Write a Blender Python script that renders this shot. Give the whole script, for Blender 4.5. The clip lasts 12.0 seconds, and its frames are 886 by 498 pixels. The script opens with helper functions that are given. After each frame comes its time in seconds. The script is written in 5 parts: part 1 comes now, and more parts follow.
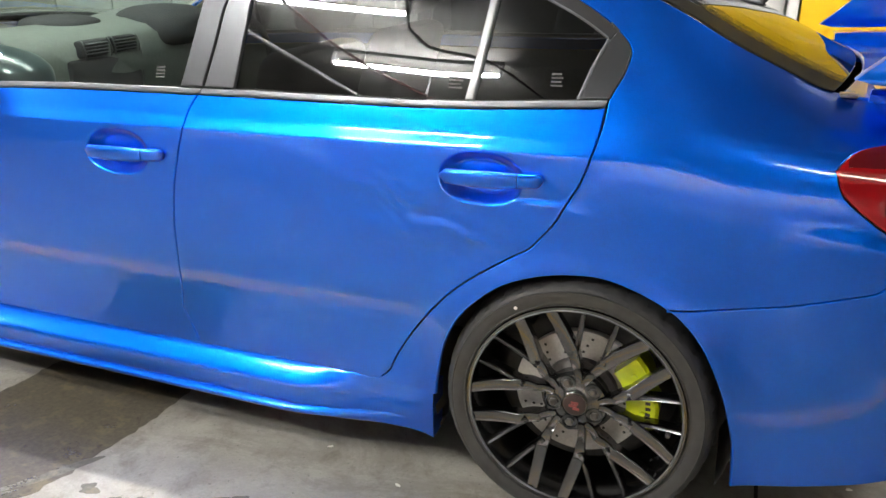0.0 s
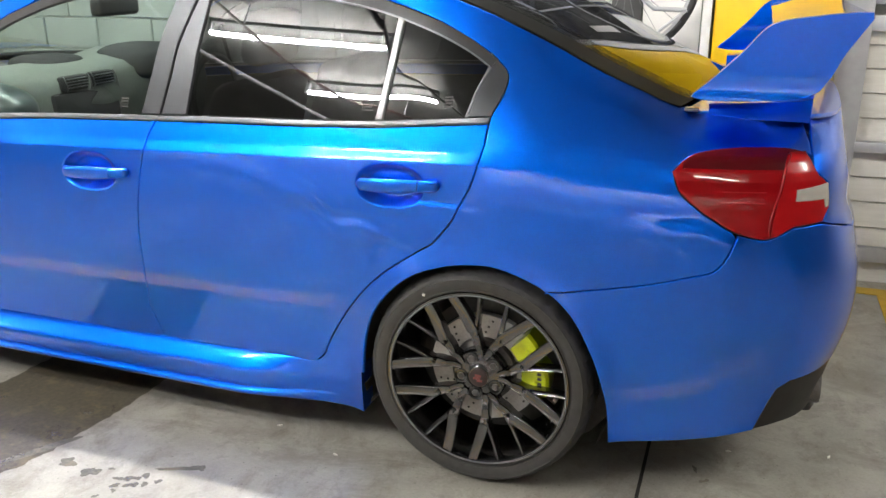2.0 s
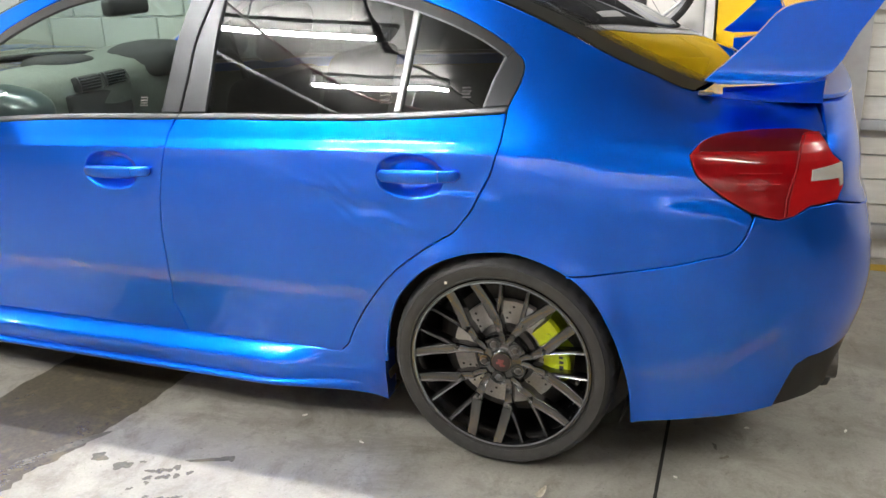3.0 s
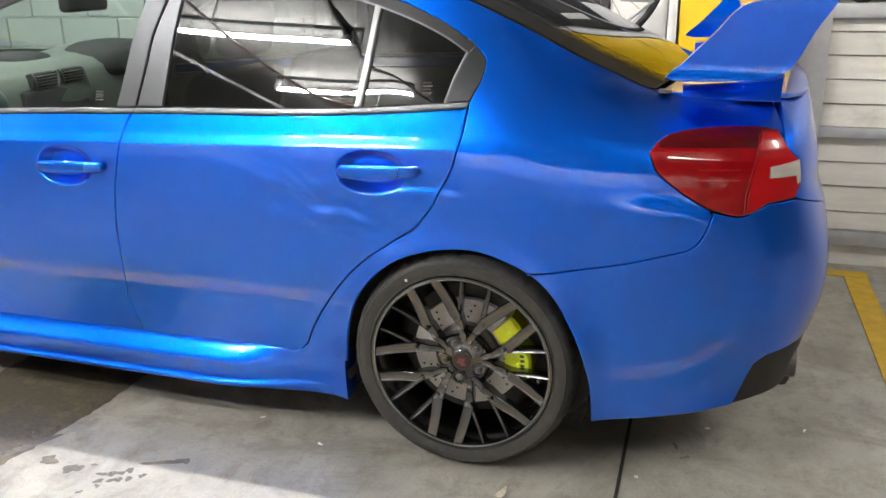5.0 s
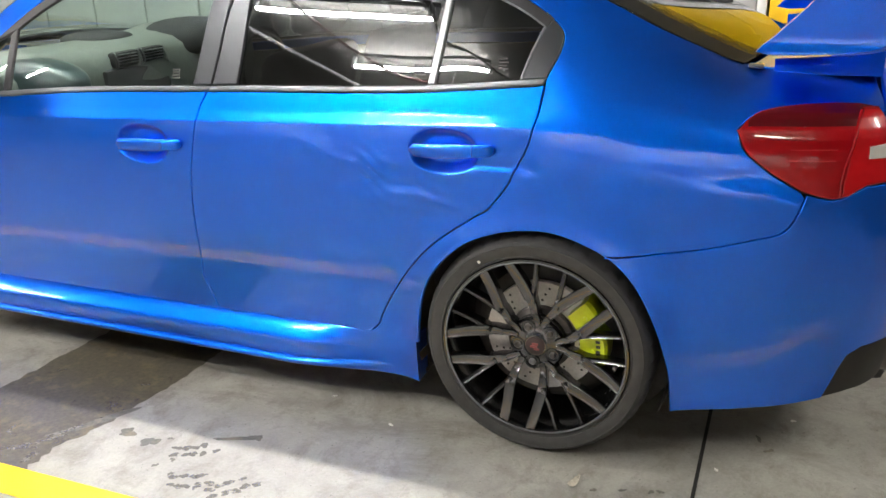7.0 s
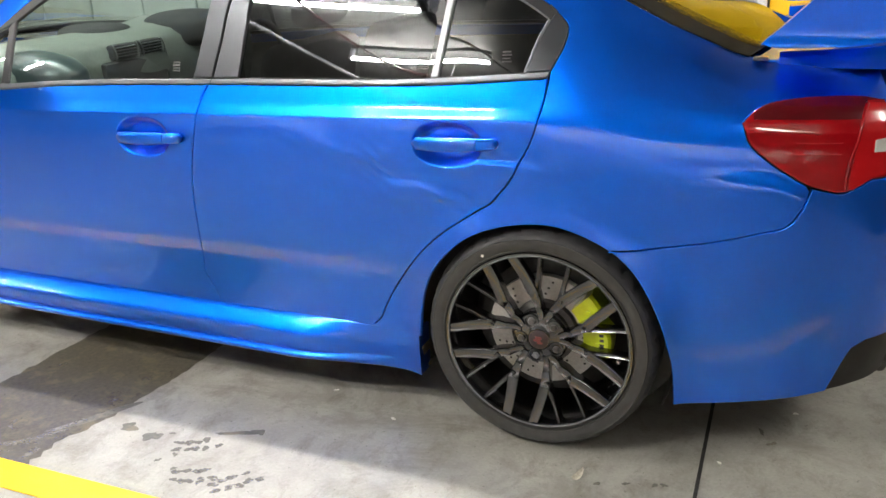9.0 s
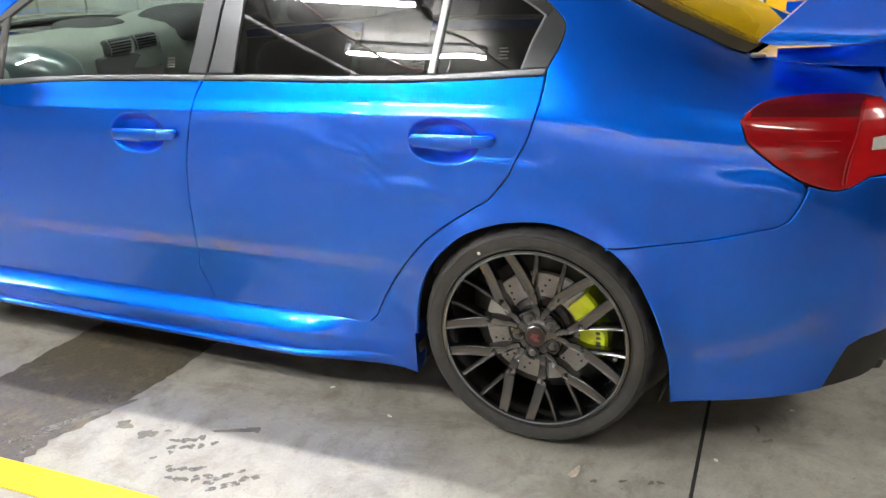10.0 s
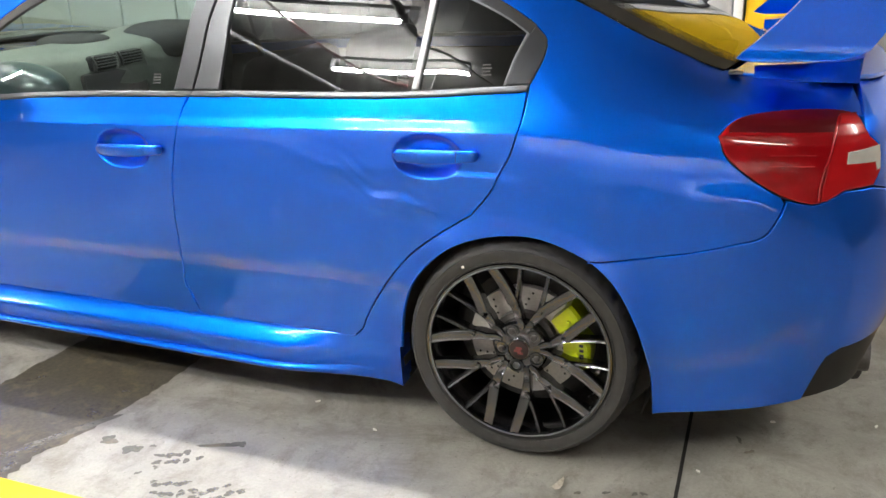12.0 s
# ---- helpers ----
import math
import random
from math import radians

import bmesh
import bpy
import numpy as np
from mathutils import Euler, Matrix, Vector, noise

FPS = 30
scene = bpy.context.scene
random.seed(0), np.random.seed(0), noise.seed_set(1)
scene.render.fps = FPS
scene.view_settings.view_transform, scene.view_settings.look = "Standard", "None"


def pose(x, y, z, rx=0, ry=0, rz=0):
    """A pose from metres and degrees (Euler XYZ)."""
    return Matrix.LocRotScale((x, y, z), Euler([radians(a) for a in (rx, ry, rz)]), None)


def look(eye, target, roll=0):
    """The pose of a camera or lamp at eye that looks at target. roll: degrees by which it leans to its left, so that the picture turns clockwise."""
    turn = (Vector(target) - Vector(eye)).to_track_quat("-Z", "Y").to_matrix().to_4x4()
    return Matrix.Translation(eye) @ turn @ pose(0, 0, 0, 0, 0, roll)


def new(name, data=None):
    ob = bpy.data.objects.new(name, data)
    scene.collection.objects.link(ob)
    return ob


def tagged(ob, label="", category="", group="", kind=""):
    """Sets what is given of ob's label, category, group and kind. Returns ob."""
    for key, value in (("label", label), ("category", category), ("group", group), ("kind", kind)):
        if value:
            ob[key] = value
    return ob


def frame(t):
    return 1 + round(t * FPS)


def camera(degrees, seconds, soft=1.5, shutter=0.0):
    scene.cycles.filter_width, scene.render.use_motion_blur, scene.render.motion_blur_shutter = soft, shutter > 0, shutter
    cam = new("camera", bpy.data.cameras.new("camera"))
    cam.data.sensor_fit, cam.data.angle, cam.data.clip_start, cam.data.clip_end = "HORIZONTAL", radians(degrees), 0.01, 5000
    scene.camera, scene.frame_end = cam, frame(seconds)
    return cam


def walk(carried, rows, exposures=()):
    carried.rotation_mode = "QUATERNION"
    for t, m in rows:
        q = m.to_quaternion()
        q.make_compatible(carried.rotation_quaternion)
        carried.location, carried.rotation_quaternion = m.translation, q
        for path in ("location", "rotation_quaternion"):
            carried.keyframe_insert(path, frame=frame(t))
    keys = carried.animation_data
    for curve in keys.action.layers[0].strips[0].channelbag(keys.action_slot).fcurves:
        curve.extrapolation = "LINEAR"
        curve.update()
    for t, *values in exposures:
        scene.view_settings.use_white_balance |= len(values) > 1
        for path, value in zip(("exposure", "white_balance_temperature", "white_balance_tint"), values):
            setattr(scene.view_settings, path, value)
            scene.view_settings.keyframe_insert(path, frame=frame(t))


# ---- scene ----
cam = camera(54.8, 12.0)
PATH = [
    (0, (0.293, -1.765, 1.38), (-0.329, 0.008, 0.695), 1.0),
    (0.5, (0.386, -1.907, 1.391), (-0.162, -0.143, 0.623), 0.1),
    (1, (0.567, -1.984, 1.413), (-0.035, -0.22, 0.688), 0.3),
    (1.5, (0.676, -2.017, 1.417), (0.007, -0.267, 0.718), 1.8),
    (2, (0.639, -2.031, 1.435), (0.001, -0.245, 0.802), -0.3),
    (2.5, (0.589, -2.05, 1.42), (-0.039, -0.265, 0.774), -1.3),
    (3, (0.598, -2.088, 1.449), (-0.038, -0.31, 0.791), -1.9),
    (3.2, (0.62, -2.11, 1.452), (0.036, -0.32, 0.777), -0.6),
    (4.8, (0.619, -2.071, 1.384), (0.049, -0.258, 0.762), -1.1),
    (5, (0.613, -2.074, 1.399), (0.046, -0.262, 0.768), -0.9),
    (5.5, (0.601, -2.084, 1.433), (0.042, -0.268, 0.809), -0.5),
    (6, (0.615, -2.067, 1.405), (0.008, -0.26, 0.799), -0.5),
    (6.5, (0.615, -2.042, 1.4), (-0.048, -0.258, 0.786), -1.2),
    (7, (0.601, -2.019, 1.39), (-0.128, -0.284, 0.714), -2.0),
    (9, (0.578, -2.019, 1.393), (-0.139, -0.286, 0.699), -2.0),
    (9.5, (0.579, -2.004, 1.404), (-0.137, -0.277, 0.694), -2.2),
    (10, (0.572, -2.009, 1.399), (-0.134, -0.277, 0.691), -1.9),
    (10.5, (0.569, -2.01, 1.395), (-0.134, -0.276, 0.688), -1.8),
    (11, (0.58, -2.014, 1.401), (-0.117, -0.276, 0.699), -1.8),
    (11.5, (0.587, -2.014, 1.399), (-0.107, -0.275, 0.695), -1.8),
    (12, (0.583, -2.028, 1.405), (-0.095, -0.272, 0.728), -1.7),
]
walk(cam, [(t, look(eye, target, roll)) for t, eye, target, roll in PATH])

# ---- shutter and exposure ----
scene.view_settings.exposure = 0.57

# ---- world: closed garage, faint grey background shut out by its walls ----
world = bpy.data.worlds.new("world")
scene.world = world
world.use_nodes = True
world.node_tree.nodes["Background"].inputs[0].default_value = (0.5, 0.55, 0.6, 1)
world.node_tree.nodes["Background"].inputs[1].default_value = 0.05


# ---- materials ----
class NT:
    """Small wrapper round a node tree."""

    def __init__(self, name):
        self.m = bpy.data.materials.new(name)
        self.m.use_nodes = True
        self.t = self.m.node_tree
        self.b = self.t.nodes["Principled BSDF"]
        self.out = self.t.nodes["Material Output"]

    def n(self, kind, **kw):
        nd = self.t.nodes.new(kind)
        for k, v in kw.items():
            nd.inputs[k].default_value = v
        return nd

    def l(self, a, b):
        self.t.links.new(a, b)

    def set(self, **kw):
        for k, v in kw.items():
            k = k.replace("_", " ")
            if isinstance(v, (tuple, list)) and len(v) == 3:
                v = (*v, 1)
            self.b.inputs[k].default_value = v
        return self

    def coords(self, scale=1.0, kind="Object"):
        tc = self.n("ShaderNodeTexCoord")
        mp = self.n("ShaderNodeMapping")
        s = scale if isinstance(scale, (tuple, list)) else (scale,) * 3
        mp.inputs["Scale"].default_value = s
        self.l(tc.outputs[kind], mp.inputs["Vector"])
        return mp.outputs["Vector"]

    def noise(self, scale, detail=4, rough=0.55, vec=None, dist=0.0):
        nd = self.n("ShaderNodeTexNoise")
        nd.inputs["Scale"].default_value = scale
        nd.inputs["Detail"].default_value = detail
        nd.inputs["Roughness"].default_value = rough
        nd.inputs["Distortion"].default_value = dist
        if vec is not None:
            self.l(vec, nd.inputs["Vector"])
        return nd.outputs["Fac"]

    def ramp(self, fac, stops):
        nd = self.n("ShaderNodeValToRGB")
        e = nd.color_ramp.elements
        while len(e) < len(stops):
            e.new(0.5)
        for el, (p, c) in zip(e, stops):
            el.position = p
            el.color = (*c, 1) if len(c) == 3 else c
        self.l(fac, nd.inputs["Fac"])
        return nd.outputs["Color"]

    def mix(self, fac, a, b, mode="MIX"):
        nd = self.n("ShaderNodeMix")
        nd.data_type, nd.blend_type = "RGBA", mode
        for sock, v in ((nd.inputs[0], fac), (nd.inputs[6], a), (nd.inputs[7], b)):
            if isinstance(v, (int, float)):
                sock.default_value = v
            elif isinstance(v, (tuple, list)):
                sock.default_value = (*v, 1) if len(v) == 3 else v
            else:
                self.l(v, sock)
        return nd.outputs[2]

    def bump(self, height, strength=0.2, distance=0.01, normal=None):
        nd = self.n("ShaderNodeBump")
        nd.inputs["Strength"].default_value = strength
        nd.inputs["Distance"].default_value = distance
        self.l(height, nd.inputs["Height"])
        if normal is not None:
            self.l(normal, nd.inputs["Normal"])
        self.l(nd.outputs["Normal"], self.b.inputs["Normal"])
        return nd.outputs["Normal"]

    def base(self, col):
        self.l(col, self.b.inputs["Base Color"])
        return self

    def rough(self, fac, lo, hi):
        nd = self.n("ShaderNodeMapRange")
        nd.inputs["To Min"].default_value = lo
        nd.inputs["To Max"].default_value = hi
        self.l(fac, nd.inputs["Value"])
        self.l(nd.outputs["Result"], self.b.inputs["Roughness"])
        return self


def plain(name, col, rough=0.5, metal=0.0, var=0.12, scale=30, bump=0.05, coat=0.0, rvar=0.06):
    """A painted, moulded or cast surface with slight mottling and grain."""
    k = NT(name).set(Roughness=rough, Metallic=metal)
    k.b.inputs["Coat Weight"].default_value = coat
    v = k.coords()
    f = k.noise(scale, 5, 0.6, v)
    dark = tuple(c * (1 - var) for c in col)
    lite = tuple(min(1, c * (1 + var)) for c in col)
    k.base(k.ramp(f, [(0.3, dark), (0.7, lite)]))
    k.rough(k.noise(scale * 0.3, 3, 0.5, v), max(0.02, rough - rvar), min(1, rough + rvar))
    if bump:
        k.bump(k.noise(scale * 8, 3, 0.6, v), bump, 0.002)
    return k.m


def blue_paint():
    k = NT("blue_mica_paint").set(Metallic=1.0, Roughness=0.38)
    k.b.inputs["Coat Weight"].default_value = 1.0
    k.b.inputs["Coat IOR"].default_value = 1.50
    k.b.inputs["Specular IOR Level"].default_value = 0.0
    v = k.coords()
    flake = k.noise(1500, 2, 0.6, v)
    film = k.noise(5, 5, 0.6, v)
    c = k.ramp(flake, [(0.35, (0.0, 0.084, 0.59)), (0.65, (0.0, 0.170, 0.98))])
    c = k.mix(0.08, c, k.ramp(film, [(0.3, (0.0, 0.05, 0.42)), (0.75, (0.0, 0.10, 0.62))]))
    speck = k.noise(240, 3, 0.7, v)
    c = k.mix(1.0, c, k.ramp(speck, [(0.30, (0.86, 0.86, 0.86)), (0.70, (1.0, 1.0, 1.0))]), "MULTIPLY")
    k.base(c)
    # wiped dust film dulls the clear coat in streaks
    haze = k.n("ShaderNodeMapRange")
    haze.inputs["From Min"].default_value, haze.inputs["From Max"].default_value = 0.50, 0.74
    haze.inputs["To Min"].default_value, haze.inputs["To Max"].default_value = 0.0, 0.022
    k.l(k.noise(4.5, 6, 0.65, k.coords((0.5, 1, 1.4)), 0.9), haze.inputs["Value"])
    k.l(haze.outputs["Result"], k.b.inputs["Coat Roughness"])
    peel = k.n("ShaderNodeBump")
    peel.inputs["Strength"].default_value = 0.022
    peel.inputs["Distance"].default_value = 0.0012
    k.l(k.noise(30, 2, 0.5, v), peel.inputs["Height"])
    k.l(peel.outputs["Normal"], k.b.inputs["Coat Normal"])
    return k.m


def glass_mat(name, tint, rough=0.0):
    """A thin car pane: what passes through is tinted, the rest is a clear reflection."""
    k = NT(name)
    k.t.nodes.remove(k.b)
    tr = k.n("ShaderNodeBsdfTransparent")
    tr.inputs["Color"].default_value = (*tint, 1)
    gl = k.n("ShaderNodeBsdfGlossy")
    gl.inputs["Roughness"].default_value = 0.012
    gl.inputs["Color"].default_value = (0.95, 0.97, 1, 1)
    lw = k.n("ShaderNodeLayerWeight")
    lw.inputs["Blend"].default_value = 0.5
    pw = k.n("ShaderNodeMath")
    pw.operation = "POWER"
    pw.inputs[1].default_value = 5.0
    ma = k.n("ShaderNodeMath")
    ma.operation = "MULTIPLY_ADD"
    ma.inputs[1].default_value = 0.7
    ma.inputs[2].default_value = 0.09
    k.l(lw.outputs["Facing"], pw.inputs[0])
    k.l(pw.outputs[0], ma.inputs[0])
    mx = k.n("ShaderNodeMixShader")
    k.l(ma.outputs[0], mx.inputs[0])
    k.l(tr.outputs[0], mx.inputs[1])
    k.l(gl.outputs[0], mx.inputs[2])
    k.l(mx.outputs[0], k.out.inputs["Surface"])
    return k.m


def lens_mat(name, col, rough=0.05):
    k = NT(name).set(Base_Color=col, Roughness=0.3)
    k.b.inputs["Specular IOR Level"].default_value = 0.08
    k.b.inputs["Coat Weight"].default_value = 0.5
    k.b.inputs["Coat Roughness"].default_value = 0.02
    v = k.coords()
    w = k.n("ShaderNodeTexWave")
    w.wave_type, w.bands_direction = "BANDS", "Z"
    w.inputs["Scale"].default_value = 14
    w.inputs["Distortion"].default_value = 0.6
    k.l(v, w.inputs["Vector"])
    f = k.noise(9, 4, 0.6, v)
    k.base(k.mix(f, tuple(c * 0.45 for c in col), col))
    k.bump(w.outputs["Fac"], 0.06, 0.004)
    return k.m


def emit(name, col, power):
    k = NT(name)
    k.set(Base_Color=(0.9, 0.9, 0.9), Roughness=0.4)
    k.b.inputs["Emission Color"].default_value = (*col, 1)
    k.b.inputs["Emission Strength"].default_value = power
    return k.m


def concrete_floor():
    k = NT("garage_concrete").set(Roughness=0.6)
    v = k.coords()
    big = k.noise(0.9, 6, 0.62, v, 0.4)
    mid = k.noise(5.5, 6, 0.65, v, 0.3)
    fine = k.noise(110, 4, 0.7, v)
    c = k.ramp(big, [(0.30, (0.204, 0.190, 0.163)), (0.50, (0.326, 0.313, 0.279)), (0.70, (0.408, 0.394, 0.360))])
    c = k.mix(0.42, c, k.ramp(mid, [(0.32, (0.170, 0.160, 0.136)), (0.68, (0.435, 0.418, 0.381))]))
    c = k.mix(0.13, c, k.ramp(fine, [(0.35, (0.150, 0.143, 0.122)), (0.65, (0.476, 0.462, 0.428))]))
    sw = k.noise(9, 7, 0.78, k.coords((1, 0.7, 1)), 0.3)
    c = k.mix(k.ramp(sw, [(0.50, (0, 0, 0)), (0.68, (0.60, 0.60, 0.60))]), c, (0.129, 0.116, 0.092))
    pool = k.noise(1.7, 8, 0.72, k.coords((1.0, 1.6, 1)), 0.8)
    c = k.mix(k.ramp(pool, [(0.50, (0, 0, 0)), (0.60, (0.42, 0.42, 0.42))]), c, (0.136, 0.122, 0.099))
    sp = k.noise(70, 3, 0.6, v)
    c = k.mix(k.ramp(sp, [(0.66, (0, 0, 0)), (0.70, (0.6, 0.6, 0.6))]), c, (0.109, 0.099, 0.082))
    k.base(c)
    k.rough(mid, 0.38, 0.66)
    h = k.mix(0.5, fine, mid)
    k.bump(h, 0.06, 0.003)
    return k.m


def stain_mat(name, col, cut=0.42, scale=28, alpha=0.8):
    """Damp or dirty film on concrete with a ragged edge."""
    k = NT(name).set(Roughness=0.42)
    v = k.coords()
    f = k.noise(scale, 6, 0.72, v, 0.5)
    g = k.noise(4, 4, 0.6, v)
    c = k.ramp(k.noise(60, 4, 0.7, v), [(0.3, tuple(c * 0.7 for c in col)), (0.7, tuple(c * 1.25 for c in col))])
    dirt = k.noise(13, 6, 0.7, v, 0.2)
    k.base(k.mix(k.ramp(dirt, [(0.52, (0, 0, 0)), (0.66, (0.6, 0.6, 0.6))]), c, (col[0] * 2.1, col[1] * 1.9, col[2] * 1.45)))
    a = k.ramp(k.mix(0.35, f, g), [(cut - 0.05, (0, 0, 0)), (cut + 0.05, (alpha,) * 3)])
    k.l(a, k.b.inputs["Alpha"])
    return k.m


def block_mat(name, col):
    k = NT(name).set(Roughness=0.85)
    v = k.coords()
    oi = k.n("ShaderNodeObjectInfo")
    f = k.noise(6, 5, 0.6, v)
    g = k.noise(140, 4, 0.75, v)
    c = k.ramp(f, [(0.3, tuple(x * 0.82 for x in col)), (0.7, tuple(min(1, x * 1.1) for x in col))])
    c = k.mix(0.3, c, k.ramp(g, [(0.3, tuple(x * 0.6 for x in col)), (0.7, tuple(min(1, x * 1.2) for x in col))]))
    c = k.mix(k.ramp(oi.outputs["Random"], [(0, (0, 0, 0)), (1, (0.25, 0.25, 0.25))]), c, tuple(x * 0.75 for x in col))
    k.base(c)
    k.bump(g, 0.5, 0.004)
    return k.m


M = dict(
    paint=blue_paint(),
    black=plain("satin_black_trim", (0.028, 0.028, 0.030), 0.38, var=0.1, scale=60, bump=0.02),
    pillar=plain("graphite_pillar_film", (0.060, 0.063, 0.070), 0.28, 0.6, 0.02, 3, 0.0, rvar=0.0),
    rubber=plain("window_rubber", (0.012, 0.012, 0.012), 0.6, var=0.1, scale=80, bump=0.03),
    chrome=plain("brushed_bright_trim", (0.16, 0.164, 0.168), 0.36, 0.8, 0.04, 90, 0.01, rvar=0.03),
    greytrim=plain("grey_sill_moulding", (0.135, 0.141, 0.155), 0.34, 0.5, 0.04, 20, 0.0),
    under=plain("underbody_black", (0.05, 0.05, 0.05), 0.85, var=0.3, scale=20),
    glass_dark=glass_mat("dark_privacy_glass", (0.10, 0.104, 0.104)),
    glass_clear=glass_mat("green_tinted_glass", (0.76, 0.83, 0.79)),
    red=lens_mat("red_lamp_lens", (0.27, 0.001, 0.004)),
    red_bar=lens_mat("bright_red_reflector", (0.34, 0.018, 0.022)),
    red_side=lens_mat("light_red_side_lens", (0.42, 0.005, 0.008)),
    red_dark=lens_mat("dark_red_lamp_lens", (0.07, 0.002, 0.004)),
    clear=lens_mat("clear_lamp_lens", (0.48, 0.465, 0.43)),
    tyre=plain("tyre_rubber", (0.026, 0.026, 0.0258), 0.62, var=0.22, scale=40, bump=0.12),
    wheel=plain("gunmetal_alloy", (0.100, 0.101, 0.105), 0.25, 1.0, 0.06, 60, 0.0, coat=0.35, rvar=0.05),
    disc=plain("machined_brake_disc", (0.50, 0.49, 0.475), 0.45, 0.35, 0.12, 120, 0.05),
    hat=plain("rusty_hub_casting", (0.09, 0.085, 0.082), 0.5, 0.6, 0.3, 60, 0.2),
    caliper=plain("lime_caliper_paint", (0.46, 0.56, 0.005), 0.30, var=0.10, scale=50, bump=0.04, coat=0.6),
    glyph=plain("faded_pink_glyph", (0.16, 0.028, 0.030), 0.4, var=0.2, scale=200),
    badge=plain("dark_maroon_badge", (0.020, 0.010, 0.010), 0.4, var=0.2, scale=200),
    cloth=plain("black_seat_cloth", (0.034, 0.035, 0.038), 0.9, var=0.3, scale=200, bump=0.3),
    dash=plain("grey_dash_plastic", (0.115, 0.13, 0.12), 0.55, var=0.12, scale=90, bump=0.2),
    lining=plain("pale_grey_headlining", (0.30, 0.32, 0.31), 0.9, var=0.08, scale=150, bump=0.2),
    mirror=plain("teal_grey_mirror_shell", (0.035, 0.055, 0.06), 0.30, 0.3, 0.1, 40, 0.0, coat=0.25),
    floor=concrete_floor(),
    yellow_line=plain("worn_yellow_floor_paint", (0.82, 0.46, 0.004), 0.55, var=0.14, scale=22, bump=0.2),
    old_yellow=plain("old_yellow_floor_paint", (0.46, 0.29, 0.022), 0.6, var=0.16, scale=18, bump=0.2),
    yellow=plain("yellow_panel_paint", (0.68, 0.42, 0.003), 0.32, var=0.05, scale=8, bump=0.02, coat=0.3),
    block=block_mat("grey_green_blockwork", (0.28, 0.305, 0.285)),
    mortar=plain("pale_mortar", (0.42, 0.44, 0.41), 0.9, var=0.1, scale=40, bump=0.3),
    board=None,
    steel=plain("galvanised_steel", (0.34, 0.347, 0.355), 0.45, 0.35, 0.1, 12, 0.05),
    ceiling=plain("raw_concrete_soffit", (0.125, 0.123, 0.118), 0.85, var=0.2, scale=3, bump=0.3),
    wall_far=plain("painted_far_wall", (0.62, 0.61, 0.58), 0.8, var=0.15, scale=4, bump=0.1),
    wall_end=plain("grey_end_wall_paint", (0.15, 0.148, 0.142), 0.8, var=0.15, scale=4, bump=0.1),
    brick=plain("pink_brown_dado_paint", (0.40, 0.18, 0.13), 0.7, var=0.2, scale=6, bump=0.1),
    white=plain("white_painted_panel", (0.62, 0.61, 0.58), 0.5, var=0.06, scale=8, bump=0.04),
    tube=emit("fluorescent_tube_glow", (1.0, 0.97, 0.91), 500.0),
    tube_old=emit("old_fluorescent_tube_glow", (1.0, 0.95, 0.86), 85.0),
    tube_added=emit("added_far_tube_glow", (1.0, 0.97, 0.92), 500.0),
    tube_new=emit("new_fluorescent_tube_glow", (1.0, 0.97, 0.92), 440.0),
    red_pipe=plain("red_sprinkler_pipe", (0.030, 0.010, 0.009), 0.4, var=0.15, scale=20),
    charcoal=plain("charcoal_board", (0.030, 0.030, 0.030), 0.7, var=0.3, scale=9, bump=0.1),
    frit=plain("printed_glass_border", (0.012, 0.012, 0.011), 0.5, var=0.05, scale=9, bump=0.0, rvar=0.0),
    joint=plain("bitumen_floor_joint", (0.012, 0.011, 0.010), 0.8, var=0.3, scale=60, bump=0.3),
    leaf=plain("dry_leaf", (0.50, 0.45, 0.37), 0.8, var=0.25, scale=80, bump=0.3),
    etch=plain("etched_glass_mark", (0.05, 0.05, 0.05), 0.7, var=0.1, scale=80, bump=0.0),
    chip=plain("pale_litter", (0.75, 0.73, 0.68), 0.8, var=0.1, scale=80),
)


def board_mat():
    k = NT("scuffed_white_boards").set(Roughness=0.6)
    v = k.coords((1, 1, 1))
    oi = k.n("ShaderNodeObjectInfo")
    g = k.noise(30, 5, 0.7, k.coords((0.15, 1, 1)))
    s = k.noise(3.2, 6, 0.72, v, 0.6)
    c = k.ramp(g, [(0.3, (0.46, 0.445, 0.40)), (0.7, (0.58, 0.565, 0.52))])
    c = k.mix(k.ramp(s, [(0.56, (0, 0, 0)), (0.74, (0.55, 0.55, 0.55))]), c, (0.25, 0.235, 0.205))
    c = k.mix(k.ramp(oi.outputs["Random"], [(0, (0, 0, 0)), (1, (0.3, 0.3, 0.3))]), c, (0.41, 0.395, 0.36))
    k.base(c)
    k.bump(g, 0.15, 0.003)
    return k.m


def dotted_mat(name, cover):
    """Black ceramic dots printed on glass."""
    k = NT(name).set(Base_Color=(0.012, 0.012, 0.011), Roughness=0.5)
    vo = k.n("ShaderNodeTexVoronoi", Scale=330.0)
    k.l(k.coords(), vo.inputs["Vector"])
    k.l(k.ramp(vo.outputs["Distance"], [(cover, (1, 1, 1)), (cover + 0.06, (0, 0, 0))]), k.b.inputs["Alpha"])
    return k.m


